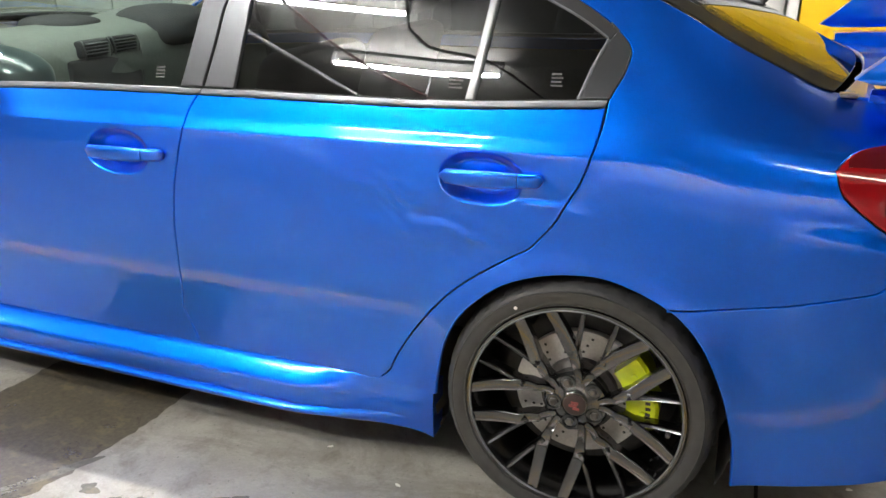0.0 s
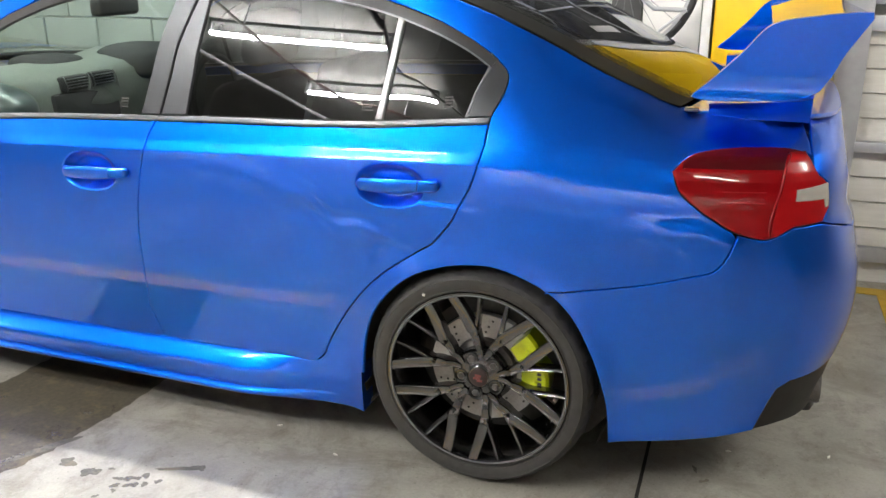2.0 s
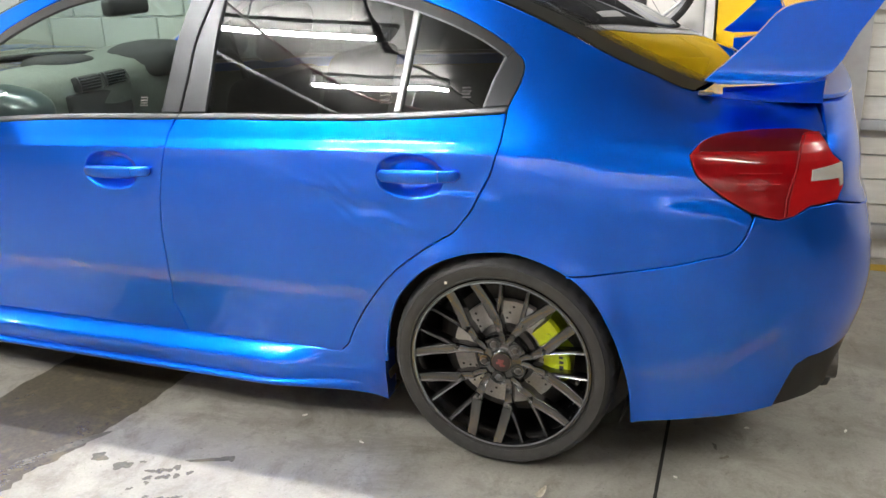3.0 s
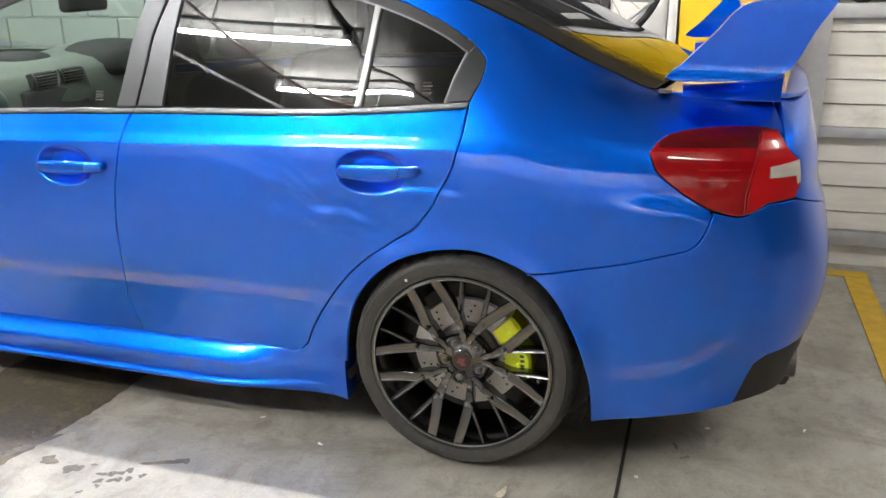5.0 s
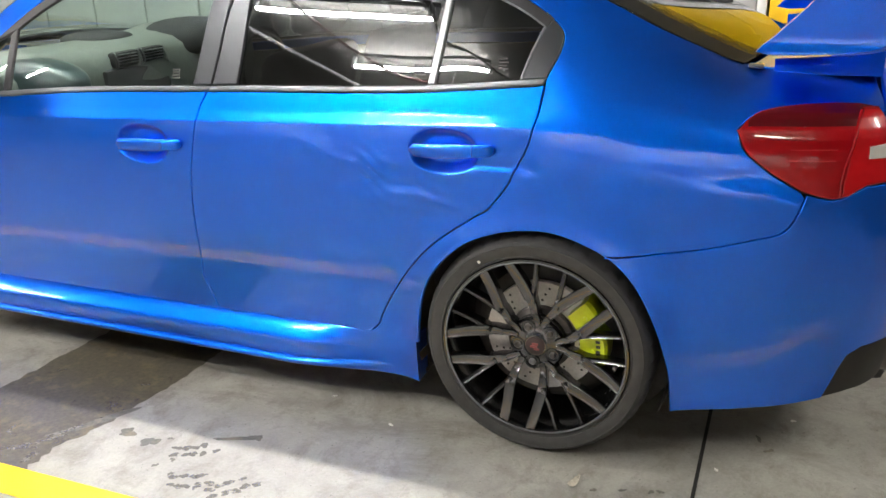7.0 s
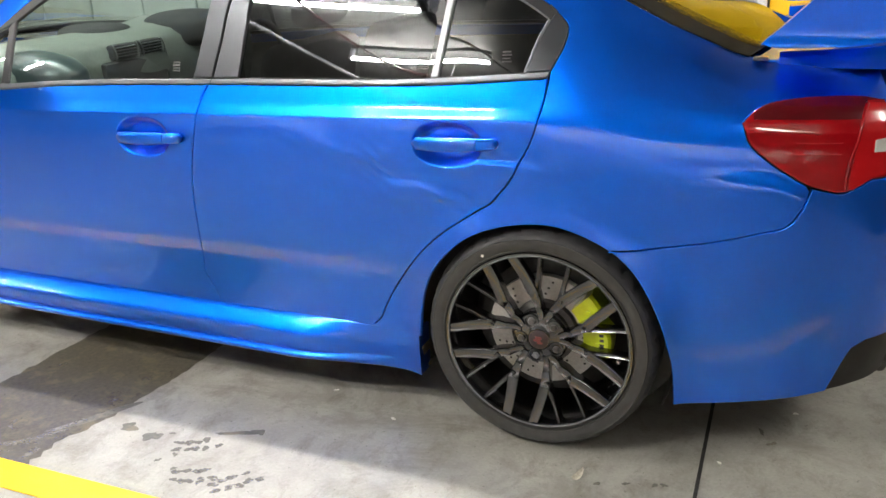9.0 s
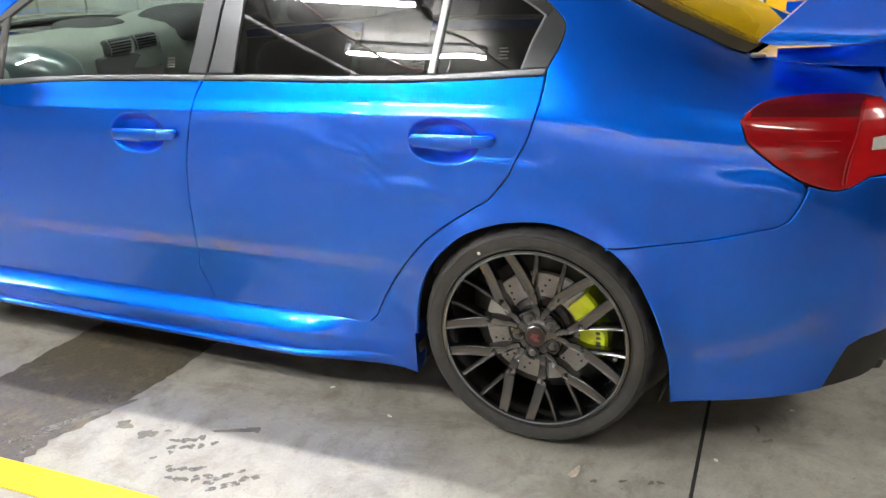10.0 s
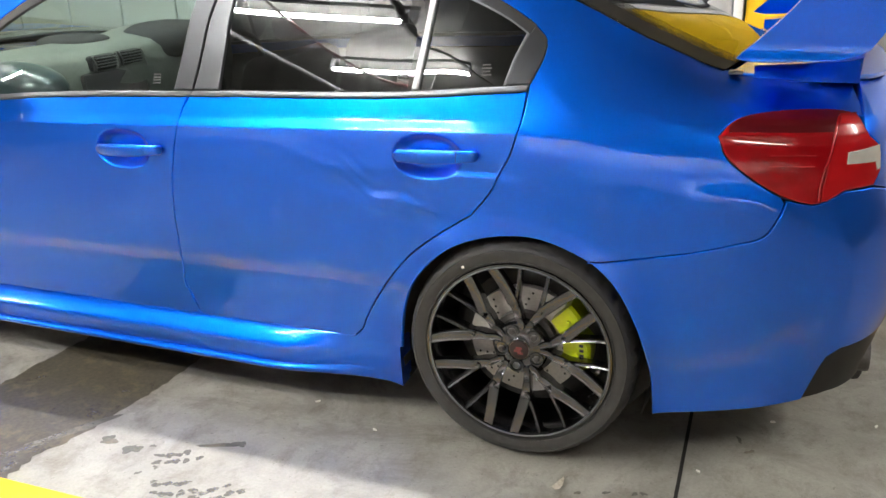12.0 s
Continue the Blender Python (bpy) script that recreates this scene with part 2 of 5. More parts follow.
M["board"] = board_mat()
M["frit_dense"], M["frit_sparse"] = dotted_mat("dense_dot_print", 0.50), dotted_mat("sparse_dot_print", 0.34)
for nm, s in (("black", 0.22), ("frit", 0.03), ("frit_dense", 0.03), ("frit_sparse", 0.03), ("rubber", 0.3), ("under", 0.2), ("cloth", 0.2)):
    M[nm].node_tree.nodes["Principled BSDF"].inputs["Specular IOR Level"].default_value = s

# ---- mesh helpers ----


def group_node(name, label, category, at=(0, 0, 0), group="", kind=""):
    ob = new(name)
    ob.empty_display_size = 0.1
    ob.location = at
    return tagged(ob, label, category, group, kind)


def link_mesh(name, me, mat, parent=None, label=""):
    ob = new(name, me)
    me.materials.clear()
    me.materials.append(mat)
    if parent is not None:
        ob.parent = parent
        ob.matrix_parent_inverse = world_of(parent).inverted()
    if label:
        ob["label"] = label
    return ob


def world_of(ob):
    m = ob.matrix_basis.copy()
    p = ob.parent
    if p is not None:
        m = world_of(p) @ ob.matrix_parent_inverse @ m
    return m


def part(name, bm, mat, parent=None, label="", smooth=True, angle=35):
    me = bpy.data.meshes.new(name)
    bmesh.ops.recalc_face_normals(bm, faces=bm.faces)
    for e in bm.edges:
        e.smooth = not (len(e.link_faces) == 2 and e.calc_face_angle(0) > radians(angle))
    for f in bm.faces:
        f.smooth = smooth
    bm.to_mesh(me)
    bm.free()
    return link_mesh(name, me, mat, parent, label)


def add_box(bm, x0, x1, y0, y1, z0, z1, bevel=0.0, seg=2):
    vs = bmesh.ops.create_cube(bm, size=1.0)["verts"]
    for v in vs:
        v.co = Vector(((x0 + x1) / 2 + v.co.x * (x1 - x0), (y0 + y1) / 2 + v.co.y * (y1 - y0), (z0 + z1) / 2 + v.co.z * (z1 - z0)))
    if bevel:
        es = list({e for v in vs for e in v.link_edges})
        bmesh.ops.bevel(bm, geom=es, offset=bevel, segments=seg, affect="EDGES", profile=0.5)
    return bm


def box(*a, **k):
    return add_box(bmesh.new(), *a, **k)


def loft(rows, closed=True, caps=True):
    """Skin rows of points; each row is a ring when closed."""
    bm = bmesh.new()
    vr = [[bm.verts.new(p) for p in r] for r in rows]
    n = len(vr[0])
    for a, b in zip(vr, vr[1:]):
        for i in range(n if closed else n - 1):
            j = (i + 1) % n
            try:
                bm.faces.new((a[i], a[j], b[j], b[i]))
            except ValueError:
                pass
    if caps and closed:
        bm.faces.new(vr[0])
        bm.faces.new(vr[-1])
    return bm


def lathe(profile, centre, axis="y", seg=48, closed=False):
    """Turn (radius, offset) pairs about an axis through centre."""
    bm = bmesh.new()
    rings = []
    for r, o in profile:
        ring = []
        for i in range(seg):
            a = 2 * math.pi * i / seg
            c, s = r * math.cos(a), r * math.sin(a)
            p = {"y": (c, o, s), "z": (c, s, o), "x": (o, c, s)}[axis]
            ring.append(bm.verts.new(Vector(centre) + Vector(p)))
        rings.append(ring)
    pairs = list(zip(rings, rings[1:]))
    if closed:
        pairs.append((rings[-1], rings[0]))
    for a, b in pairs:
        for i in range(seg):
            j = (i + 1) % seg
            bm.faces.new((a[i], a[j], b[j], b[i]))
    return bm


def disc_cap(bm, centre, r, seg=32, axis="y"):
    vs = []
    for i in range(seg):
        a = 2 * math.pi * i / seg
        c, s = r * math.cos(a), r * math.sin(a)
        p = {"y": (c, 0, s), "z": (c, s, 0), "x": (0, c, s)}[axis]
        vs.append(bm.verts.new(Vector(centre) + Vector(p)))
    bm.faces.new(vs)
    return bm


def rod(points, r, seg=8):
    """A round bar through points."""
    pts = [Vector(p) for p in points]
    rows = []
    for i, p in enumerate(pts):
        d = (pts[min(i + 1, len(pts) - 1)] - pts[max(i - 1, 0)]).normalized()
        q = d.to_track_quat("Z", "Y")
        rows.append([p + q @ Vector((r * math.cos(2 * math.pi * k / seg), r * math.sin(2 * math.pi * k / seg), 0)) for k in range(seg)])
    return loft(rows)


def spline(pts, step=0.012, closed=False):
    """A smooth curve through 2D points, sampled at about the step (Catmull-Rom)."""
    p = [np.array(q, float) for q in pts]
    n = len(p)
    out = []
    for i in range(n if closed else n - 1):
        if closed:
            a, b, c, d = p[i - 1], p[i], p[(i + 1) % n], p[(i + 2) % n]
        else:
            a, b, c, d = p[max(i - 1, 0)], p[i], p[i + 1], p[min(i + 2, n - 1)]
        m = max(1, int(np.linalg.norm(c - b) / step))
        for k in range(m):
            t = k / m
            out.append(0.5 * ((2 * b) + (c - a) * t + (2 * a - 5 * b + 4 * c - d) * t * t + (3 * b - a - 3 * c + d) * t**3))
    if not closed:
        out.append(p[-1])
    return [tuple(q) for q in out]


def poly_line(pts, step=0.012):
    out = []
    for a, b in zip(pts, pts[1:]):
        m = max(1, int(math.dist(a, b) / step))
        out += [tuple(np.array(a) + (np.array(b) - np.array(a)) * k / m) for k in range(m)]
    return out + [tuple(pts[-1])]


# ---- the car's skin: x back from the rear axle, y in from the near flank, z up ----
WIDTH = 1.795
MID = WIDTH / 2
HV = 0.46


def herm(xs, ys, x):
    xs, ys = np.asarray(xs, float), np.asarray(ys, float)
    d = np.gradient(ys, xs)
    x = np.clip(np.asarray(x, float), xs[0], xs[-1])
    i = np.clip(np.searchsorted(xs, x) - 1, 0, len(xs) - 2)
    h = xs[i + 1] - xs[i]
    t = (x - xs[i]) / h
    return (2 * t**3 - 3 * t**2 + 1) * ys[i] + (t**3 - 2 * t * t + t) * h * d[i] + (-2 * t**3 + 3 * t * t) * ys[i + 1] + (t**3 - t * t) * h * d[i + 1]


def sstep(a, b, x):
    t = np.clip((np.asarray(x, float) - a) / (b - a), 0, 1)
    return t * t * (3 - 2 * t)


def z_crease(x):
    return 0.912 + 0.0245 * (np.clip(x, -3.2, 0.6) + 1.05)


def z_rail(x):
    return herm([-3.7, -2.95, -2.4, -2.15, -1.9, -1.65, -1.35, -0.8, -0.4, -0.116, 0.0, 0.063, 0.126, 0.28, 0.38, 0.431, 0.482, 0.6, 0.95],
                [0.76, 0.90, 0.985, 1.06, 1.225, 1.335, 1.40, 1.425, 1.40, 1.349, 1.306, 1.277, 1.246, 1.160, 1.112, 1.088, 1.072, 1.066, 1.05], x)


def y_rail(x):
    return herm([-3.7, -2.5, -2.2, -1.9, -1.3, -0.4, -0.116, 0.0, 0.126, 0.28, 0.482, 0.95], [0.16, 0.165, 0.17, 0.185, 0.205, 0.205, 0.188, 0.187, 0.207, 0.25, 0.295, 0.27], x)


PZ = [0.10, 0.20, 0.30, 0.40, 0.55, 0.70, 0.80, 0.88, 0.93]
PY = [0.085, 0.070, 0.062, 0.054, 0.037, 0.027, 0.026, 0.030, 0.036]
PB = [0.036, 0.030, 0.029, 0.029, 0.030, 0.027, 0.026, 0.030, 0.036]


def flank(x, h):
    """The flank with its shoulder crease softened behind the rear door."""
    x, h = np.asarray(x, float), np.asarray(h, float)
    y, z = pressed(x, h)
    zc = z_crease(x)
    w = sstep(-0.05, 0.08, x) * sstep(0.60, 0.78, h) * (1 - sstep(zc + 0.24, zc + 0.40, h))
    ys, zs = 0.0, 0.0
    for o in (-0.06, -0.04, -0.02, 0.0, 0.02, 0.04, 0.06):
        a, b = pressed(x, h + o * (1 + 0.9 * sstep(0.04, 0.25, x)))
        ys, zs = ys + a / 7, zs + b / 7
    y, z = y + (ys - y) * w, z + (zs - z) * w
    # shelf under the tail lamp
    w = sstep(0.32, 0.55, x) * (1 - sstep(0.62, 0.72, x))
    zt = 0.846 - 0.34 * np.clip(x - 0.56, 0, 0.2)
    y = y - 0.012 * w * (1 - sstep(zt - 0.044, zt, z)) * sstep(0.16, 0.80, z)
    return y, z


CUPS = ((-0.250, 0.868), (-1.254, 0.836))


def pressed(x, h):
    """Depth y and height z of the flank at a length x and a height number h (h is z up to the shoulder crease)."""
    x, h = np.asarray(x, float), np.asarray(h, float)
    zc, zr, yr = z_crease(x), z_rail(x), y_rail(x)
    low = herm(PZ, PY, h * 0.93 / zc)
    low = low + (herm(PZ, PB, h * 0.93 / zc) - low) * sstep(0.06, 0.28, x)
    v = np.clip((h - zc) / HV, 0, 1)
    d = zr - zc
    g = np.clip((d - 0.12) / 0.34, 0, 1)
    k = 0.62 - 0.34 * g
    y1, z1 = 0.036 + (0.34 - 0.08 * g) * (yr - 0.036), zc + d * k
    yb = 0.036 * (1 - v) ** 2 + 2 * v * (1 - v) * y1 + v * v * yr
    zb = zc * (1 - v) ** 2 + 2 * v * (1 - v) * z1 + v * v * zr
    up = h > zc
    y, z = np.where(up, yb, low), np.where(up, zb, h)
    for xw in (0.0, -2.65):
        r = np.hypot(x - xw, z - 0.327)
        y = y - (0.026 - 0.015 * np.exp(-(((x - xw) / 0.20) ** 2)) * sstep(0.45, 0.60, z)) * np.exp(-(((r - 0.335) / 0.055) ** 2)) * (1 - sstep(0.66, 0.80, z))
    t = np.clip((x - 0.05) / 0.55, 0, 1.6)
    y = y + 0.032 * t * t
    t = np.clip((-2.7 - x) / 0.6, 0, 1.6)
    y = y + 0.035 * t * t
    for xc, z0 in CUPS:
        q = (np.abs(x - xc) / 0.098) ** 2.4 + (np.abs(z - z0) / 0.058) ** 2.2
        y = y + 0.028 * (1 - sstep(0.30, 1.12, q))
    # pressed line behind the rear handle and the shallow dents of the rear door
    w = sstep(-0.34, -0.16, x) * (1 - sstep(-0.03, 0.04, x))
    y = y + 0.0050 * w * sstep(0.820, 0.838, z) * np.exp(-np.maximum(z - 0.83, 0) / 0.05) * (1 - sstep(0.90, 0.93, z))
    y = y + 0.0035 * sstep(0.0, 0.034, z - zc) * (1 - sstep(-0.02, 0.12, x))
    w = np.exp(-(((x + 0.42) / 0.24) ** 2 + ((z - 0.745 + 0.30 * (x + 0.42)) / 0.085) ** 2))
    y = y + w * (0.0030 * np.sin(60 * (z - 0.76) + 7 * (x + 0.42) + 1.5 * np.sin(9 * x)))
    w = np.exp(-(((x + 0.36) / 0.17) ** 2 + ((z - 0.76 + 0.36 * (x + 0.36)) / 0.060) ** 2))
    y = y + w * 0.0014 * np.sin(150 * (z - 0.76) + 52 * (x + 0.36) + 2.2 * np.sin(23 * x + 6 * z) + 1.2 * np.sin(41 * x))
    return y, z


U0, U1 = 0.30, -3.02


def _corner_table(n=5.0, a=0.62, b=0.85):
    f = np.linspace(0, 1, 4001)
    xi = 1 - (1 - f) ** 3
    eta = 1 - np.clip(1 - xi**n, 0, 1) ** (1 / n)
    s = np.r_[0, np.cumsum(np.hypot(np.diff(xi) * a, np.diff(eta) * b))]
    return s, xi, eta


CS, CXI, CETA = _corner_table()
UMAX = U0 + CS[-1]


def x_end(z):
    return herm([0.15, 0.28, 0.41, 0.50, 0.62, 0.70, 0.78, 0.83, 0.90, 1.0, 1.1], [0.88, 0.92, 0.955, 0.978, 0.982, 0.968, 0.948, 0.93, 0.922, 0.90, 0.885], z)


def x_nose(z):
    return herm([0.15, 0.3, 0.5, 0.7, 0.85, 1.0], [-3.52, -3.58, -3.60, -3.56, -3.46, -3.3], z)


def skin(u, h):
    """The point of the body at u along the flank (on round the tail and the nose) and height number h."""
    u, h = np.asarray(u, float), np.asarray(h, float)
    xg = np.clip(u, -3.4, 0.85)
    _, zg = flank(xg, h)
    s = np.clip(u - U0, 0, CS[-1])
    xr = U0 + (x_end(zg) - U0) * np.interp(s, CS, CXI)
    s2 = np.clip(U1 - u, 0, CS[-1])
    xn = U1 + (x_nose(zg) - U1) * np.interp(s2, CS, CXI)
    x = np.where(u > U0, xr, np.where(u < U1, xn, u))
    y, z = flank(x, h)
    eta = np.where(u > U0, np.interp(s, CS, CETA), np.where(u < U1, np.interp(s2, CS, CETA), 0))
    # crest down the bumper corner
    xk = herm([0.40, 0.45, 0.50, 0.62, 0.70, 0.77], [0.785, 0.796, 0.811, 0.809, 0.794, 0.762], z)
    w = np.where(u > U0, sstep(0.47, 0.56, z) * (1 - sstep(0.68, 0.80, z)), 0)
    y = y - 0.010 * w * np.exp(-np.abs(x - xk) / 0.055)
    return np.stack([x, y + (MID - y) * eta, z], -1)


def skin_normal(u, h, e=0.004):
    du = skin(u + e, h) - skin(u - e, h)
    dh = skin(u, h + e) - skin(u, h - e)
    n = np.cross(du, dh)
    return n / np.maximum(np.linalg.norm(n, axis=-1, keepdims=True), 1e-9)


def to_skin(pts):
    """(x, z) on the flank to (u, h)."""
    out = []
    for x, z in pts:
        u = x
        if x > U0:
            u = U0 + float(np.interp((x - U0) / (float(x_end(z)) - U0), CXI, CS))
        elif x < U1:
            u = U1 - float(np.interp((x - U1) / (float(x_nose(z)) - U1), CXI, CS))
        h = z
        if z > float(z_crease(x)):
            hs = np.linspace(float(z_crease(x)), float(z_crease(x)) + HV, 200)
            h = float(np.interp(z, flank(np.full(200, x), hs)[1], hs))
        out.append((u, h))
    return out


from mathutils.geometry import delaunay_2d_cdt


def inside(poly, p):
    """Which of the points p lie in the polygon."""
    px, py = p[:, 0], p[:, 1]
    c = np.zeros(len(p), bool)
    a = np.array(poly)
    b = np.roll(a, -1, 0)
    for (x0, y0), (x1, y1) in zip(a, b):
        if y0 == y1:
            continue
        m = ((y0 > py) != (y1 > py)) & (px < (x1 - x0) * (py - y0) / (y1 - y0) + x0)
        c ^= m
    return c


def panel_data(outline, step=0.02, gap=0.0018, off=0.0, deep=0.014, mirror=False, place=skin, normal=skin_normal, bevel=0.0022):
    """A sheet cut from the skin along a closed outline of (u, h), with turned-in edges. Gives points, faces, normals."""
    o = np.array(outline, float)
    keep = np.linalg.norm(o - np.roll(o, 1, 0), axis=1) > 1e-5
    o = o[keep]
    area = np.sum(o[:, 0] * np.roll(o[:, 1], -1) - np.roll(o[:, 0], -1) * o[:, 1])
    if area < 0:
        o = o[::-1]
    t = np.roll(o, -1, 0) - np.roll(o, 1, 0)
    t /= np.maximum(np.linalg.norm(t, axis=1, keepdims=True), 1e-9)
    out2 = np.stack([t[:, 1], -t[:, 0]], -1)
    rim = o - out2 * gap
    inner = rim - out2 * bevel
    lo, hi = o.min(0), o.max(0)
    gx, gy = np.meshgrid(np.arange(lo[0], hi[0], step), np.arange(lo[1], hi[1], step))
    g = np.stack([gx.ravel(), gy.ravel()], -1)
    if place is skin:
        if step < 0.015 and lo[0] < 0.0 and hi[0] > -2.2:
            # finer rows along the shoulder crease and the pressed line under the rear handle
            xs = np.arange(max(lo[0], -2.2), min(hi[0], 0.14), 0.012)
            for line, offs, a, b in ((z_crease(xs), (-0.012, -0.007, -0.003, 0.0, 0.003, 0.007, 0.012), -2.2, 0.14), (0.829 + 0 * xs, (-0.010, -0.006, -0.003, 0.0, 0.003, 0.006, 0.010), -0.36, 0.14)):
                g = g[~((np.abs(g[:, 1] - np.interp(g[:, 0], xs, line)) < 0.014) & (g[:, 0] > a) & (g[:, 0] < b))]
                m = (xs > a) & (xs < b)
                g = np.concatenate([g] + [np.stack([xs[m], line[m] + o], -1) for o in offs])
        for xc, z0 in CUPS:
            if lo[0] < xc < hi[0] and lo[1] < z0 < hi[1] and step < 0.02:
                q = ((g[:, 0] - xc) / 0.118) ** 2 + ((g[:, 1] - z0) / 0.078) ** 2
                fx, fy = np.meshgrid(np.arange(xc - 0.12, xc + 0.12, 0.0045), np.arange(z0 - 0.08, z0 + 0.08, 0.0045))
                f = np.stack([fx.ravel(), fy.ravel()], -1)
                f = f[((f[:, 0] - xc) / 0.114) ** 2 + ((f[:, 1] - z0) / 0.074) ** 2 < 1]
                g = np.concatenate([g[q > 1], f])
    g = g[inside(inner, g)]
    if len(g):
        dmin = np.full(len(g), 9.0)
        for q in inner:
            dmin = np.minimum(dmin, np.hypot(g[:, 0] - q[0], g[:, 1] - q[1]))
        g = g[dmin > min(step, 0.012) * 0.55]
    n = len(inner)
    pts2 = [Vector(p) for p in np.concatenate([inner, g])]
    vs, _, fs, origin, *_ = delaunay_2d_cdt(pts2, [(i, (i + 1) % n) for i in range(n)], [], 1, 1e-6)
    uv = np.array([v[:] for v in vs])
    spot = {i: a for a, many in enumerate(origin) for i in many}
    base = place(uv[:, 0], uv[:, 1])
    nor = normal(uv[:, 0], uv[:, 1])
    pos = [base + nor * off]
    nrm = [nor]
    faces = [tuple(f) for f in fs]
    # rim ring and turned-in ring
    rb = place(rim[:, 0], rim[:, 1])
    rn = normal(rim[:, 0], rim[:, 1])
    ib = place(inner[:, 0], inner[:, 1])
    sidew = rb - ib
    sidew /= np.maximum(np.linalg.norm(sidew, axis=1, keepdims=True), 1e-9)
    pos += [rb + rn * (off - bevel * 0.8), rb + rn * (off - deep)]
    nn = rn + sidew
    nrm += [nn / np.linalg.norm(nn, axis=1, keepdims=True), sidew]
    k = len(uv)
    # first n verts of the triangulation are the inner outline
    for i in range(n):
        j = (i + 1) % n
        faces.append((spot[j], spot[i], k + i, k + j))
        faces.append((k + j, k + i, k + n + i, k + n + j))
    p, q = np.concatenate(pos), np.concatenate(nrm)
    # face winding to agree with normals
    fixed = []
    for f in faces:
        a, b, c = p[f[0]], p[f[1]], p[f[2]]
        if np.dot(np.cross(b - a, c - a), q[f[0]] + q[f[1]] + q[f[2]]) < 0:
            f = f[::-1]
        fixed.append(f)
    if mirror:
        p = p * (1, -1, 1) + (0, WIDTH, 0)
        q = q * (1, -1, 1)
        fixed = [f[::-1] for f in fixed]
    return p, fixed, q


def sheet(name, datas, mat, parent, label=""):
    pts, faces, nor, k = [], [], [], 0
    for p, f, q in datas:
        pts.append(p)
        nor.append(q)
        faces += [tuple(i + k for i in t) for t in f]
        k += len(p)
    pts, nor = np.concatenate(pts), np.concatenate(nor)
    me = bpy.data.meshes.new(name)
    me.from_pydata([tuple(map(float, p)) for p in pts], [], faces)
    me.polygons.foreach_set("use_smooth", [True] * len(me.polygons))
    me.update()
    me.normals_split_custom_set_from_vertices([tuple(map(float, q)) for q in nor])
    return link_mesh(name, me, mat, parent, label)

# ---- the car ----
car = group_node("car", "glossy blue sports saloon with tall rear wing in a marked bay", "car")


def curve_of(pts, step=0.012):
    return spline(to_skin(pts), step)


def straight(pts, step=0.012):
    return poly_line(to_skin(pts), step)


def belt(x):
    return float(herm([-2.2, -1.824, -1.582, -0.997, -0.285, 0.021], [0.950, 0.976, 0.994, 1.016, 1.037, 1.061], x))


SEAM_B = [(-1.003, 1.015), (-1.034, 0.966), (-1.049, 0.910), (-1.067, 0.827), (-1.084, 0.740), (-1.094, 0.649), (-1.098, 0.554), (-1.102, 0.454), (-1.109, 0.403), (-1.094, 0.364), (-1.069, 0.290)]
SEAM_C = [(0.015, 1.057), (0.011, 1.011), (-0.003, 0.946), (-0.022, 0.884), (-0.050, 0.832), (-0.072, 0.787), (-0.103, 0.746), (-0.129, 0.716), (-0.163, 0.695), (-0.234, 0.647), (-0.305, 0.589), (-0.363, 0.525), (-0.425, 0.440), (-0.471, 0.359), (-0.490, 0.318), (-0.525, 0.289), (-0.560, 0.281)]
SEAM_A = [(-2.08, 0.962), (-2.11, 0.88), (-2.14, 0.70), (-2.13, 0.50), (-2.10, 0.38), (-2.07, 0.297)]
BOTTOM = [(-2.07, 0.297), (-1.40, 0.292), (-1.069, 0.290), (-0.831, 0.289), (-0.632, 0.285), (-0.560, 0.281)]
ARCH = [(-0.358, 0.213), (-0.355, 0.287), (-0.345, 0.360), (-0.330, 0.433), (-0.300, 0.505), (-0.247, 0.570), (-0.180, 0.623), (-0.100, 0.654), (-0.023, 0.668), (0.052, 0.668), (0.141, 0.643), (0.214, 0.605), (0.273, 0.542), (0.319, 0.455), (0.352, 0.363), (0.367, 0.300), (0.374, 0.200)]
SEAM_T = [(0.189, 0.6205), (0.277, 0.628), (0.425, 0.658), (0.540, 0.692), (0.601, 0.712), (0.628, 0.749), (0.648, 0.806)]
DLO = [(-2.08, 0.985), (-2.0, 1.06), (-1.80, 1.200), (-1.549, 1.317), (-1.441, 1.351), (-1.2, 1.384), (-0.9, 1.393), (-0.7, 1.388), (-0.5, 1.375), (-0.343, 1.350), (-0.225, 1.317), (-0.128, 1.281), (-0.032, 1.232), (0.018, 1.196), (0.048, 1.163), (0.043, 1.119), (0.028, 1.085), (0.017, 1.061)]
LAMP_TOP = [(0.484, 0.952), (0.511, 0.980), (0.550, 0.993), (0.647, 1.002), (0.736, 1.000), (0.785, 0.990)]
LAMP_LOW = [(0.484, 0.952), (0.498, 0.926), (0.526, 0.890), (0.568, 0.854), (0.622, 0.820), (0.648, 0.808), (0.690, 0.796), (0.722, 0.795), (0.775, 0.822)]


def dlo(x):
    return float(herm([p[0] for p in DLO[:15]], [p[1] for p in DLO[:15]], x))


def cut(curve, lo, hi):
    return [p for p in curve if lo <= p[0] <= hi]


def along_belt(x0, x1, drop=0.0, n=40):
    return to_skin([(x, belt(x) - drop) for x in np.linspace(x0, x1, n)])


def along_dlo(x0, x1, drop=0.0, n=40):
    return to_skin([(x, dlo(x) - drop) for x in np.linspace(x0, x1, n)])


def rail_line(x0, x1, n=80):
    return [(to_skin([(x, 0.5)])[0][0], float(z_crease(x)) + HV) for x in np.linspace(x0, x1, n)]


TRIM = 0.019

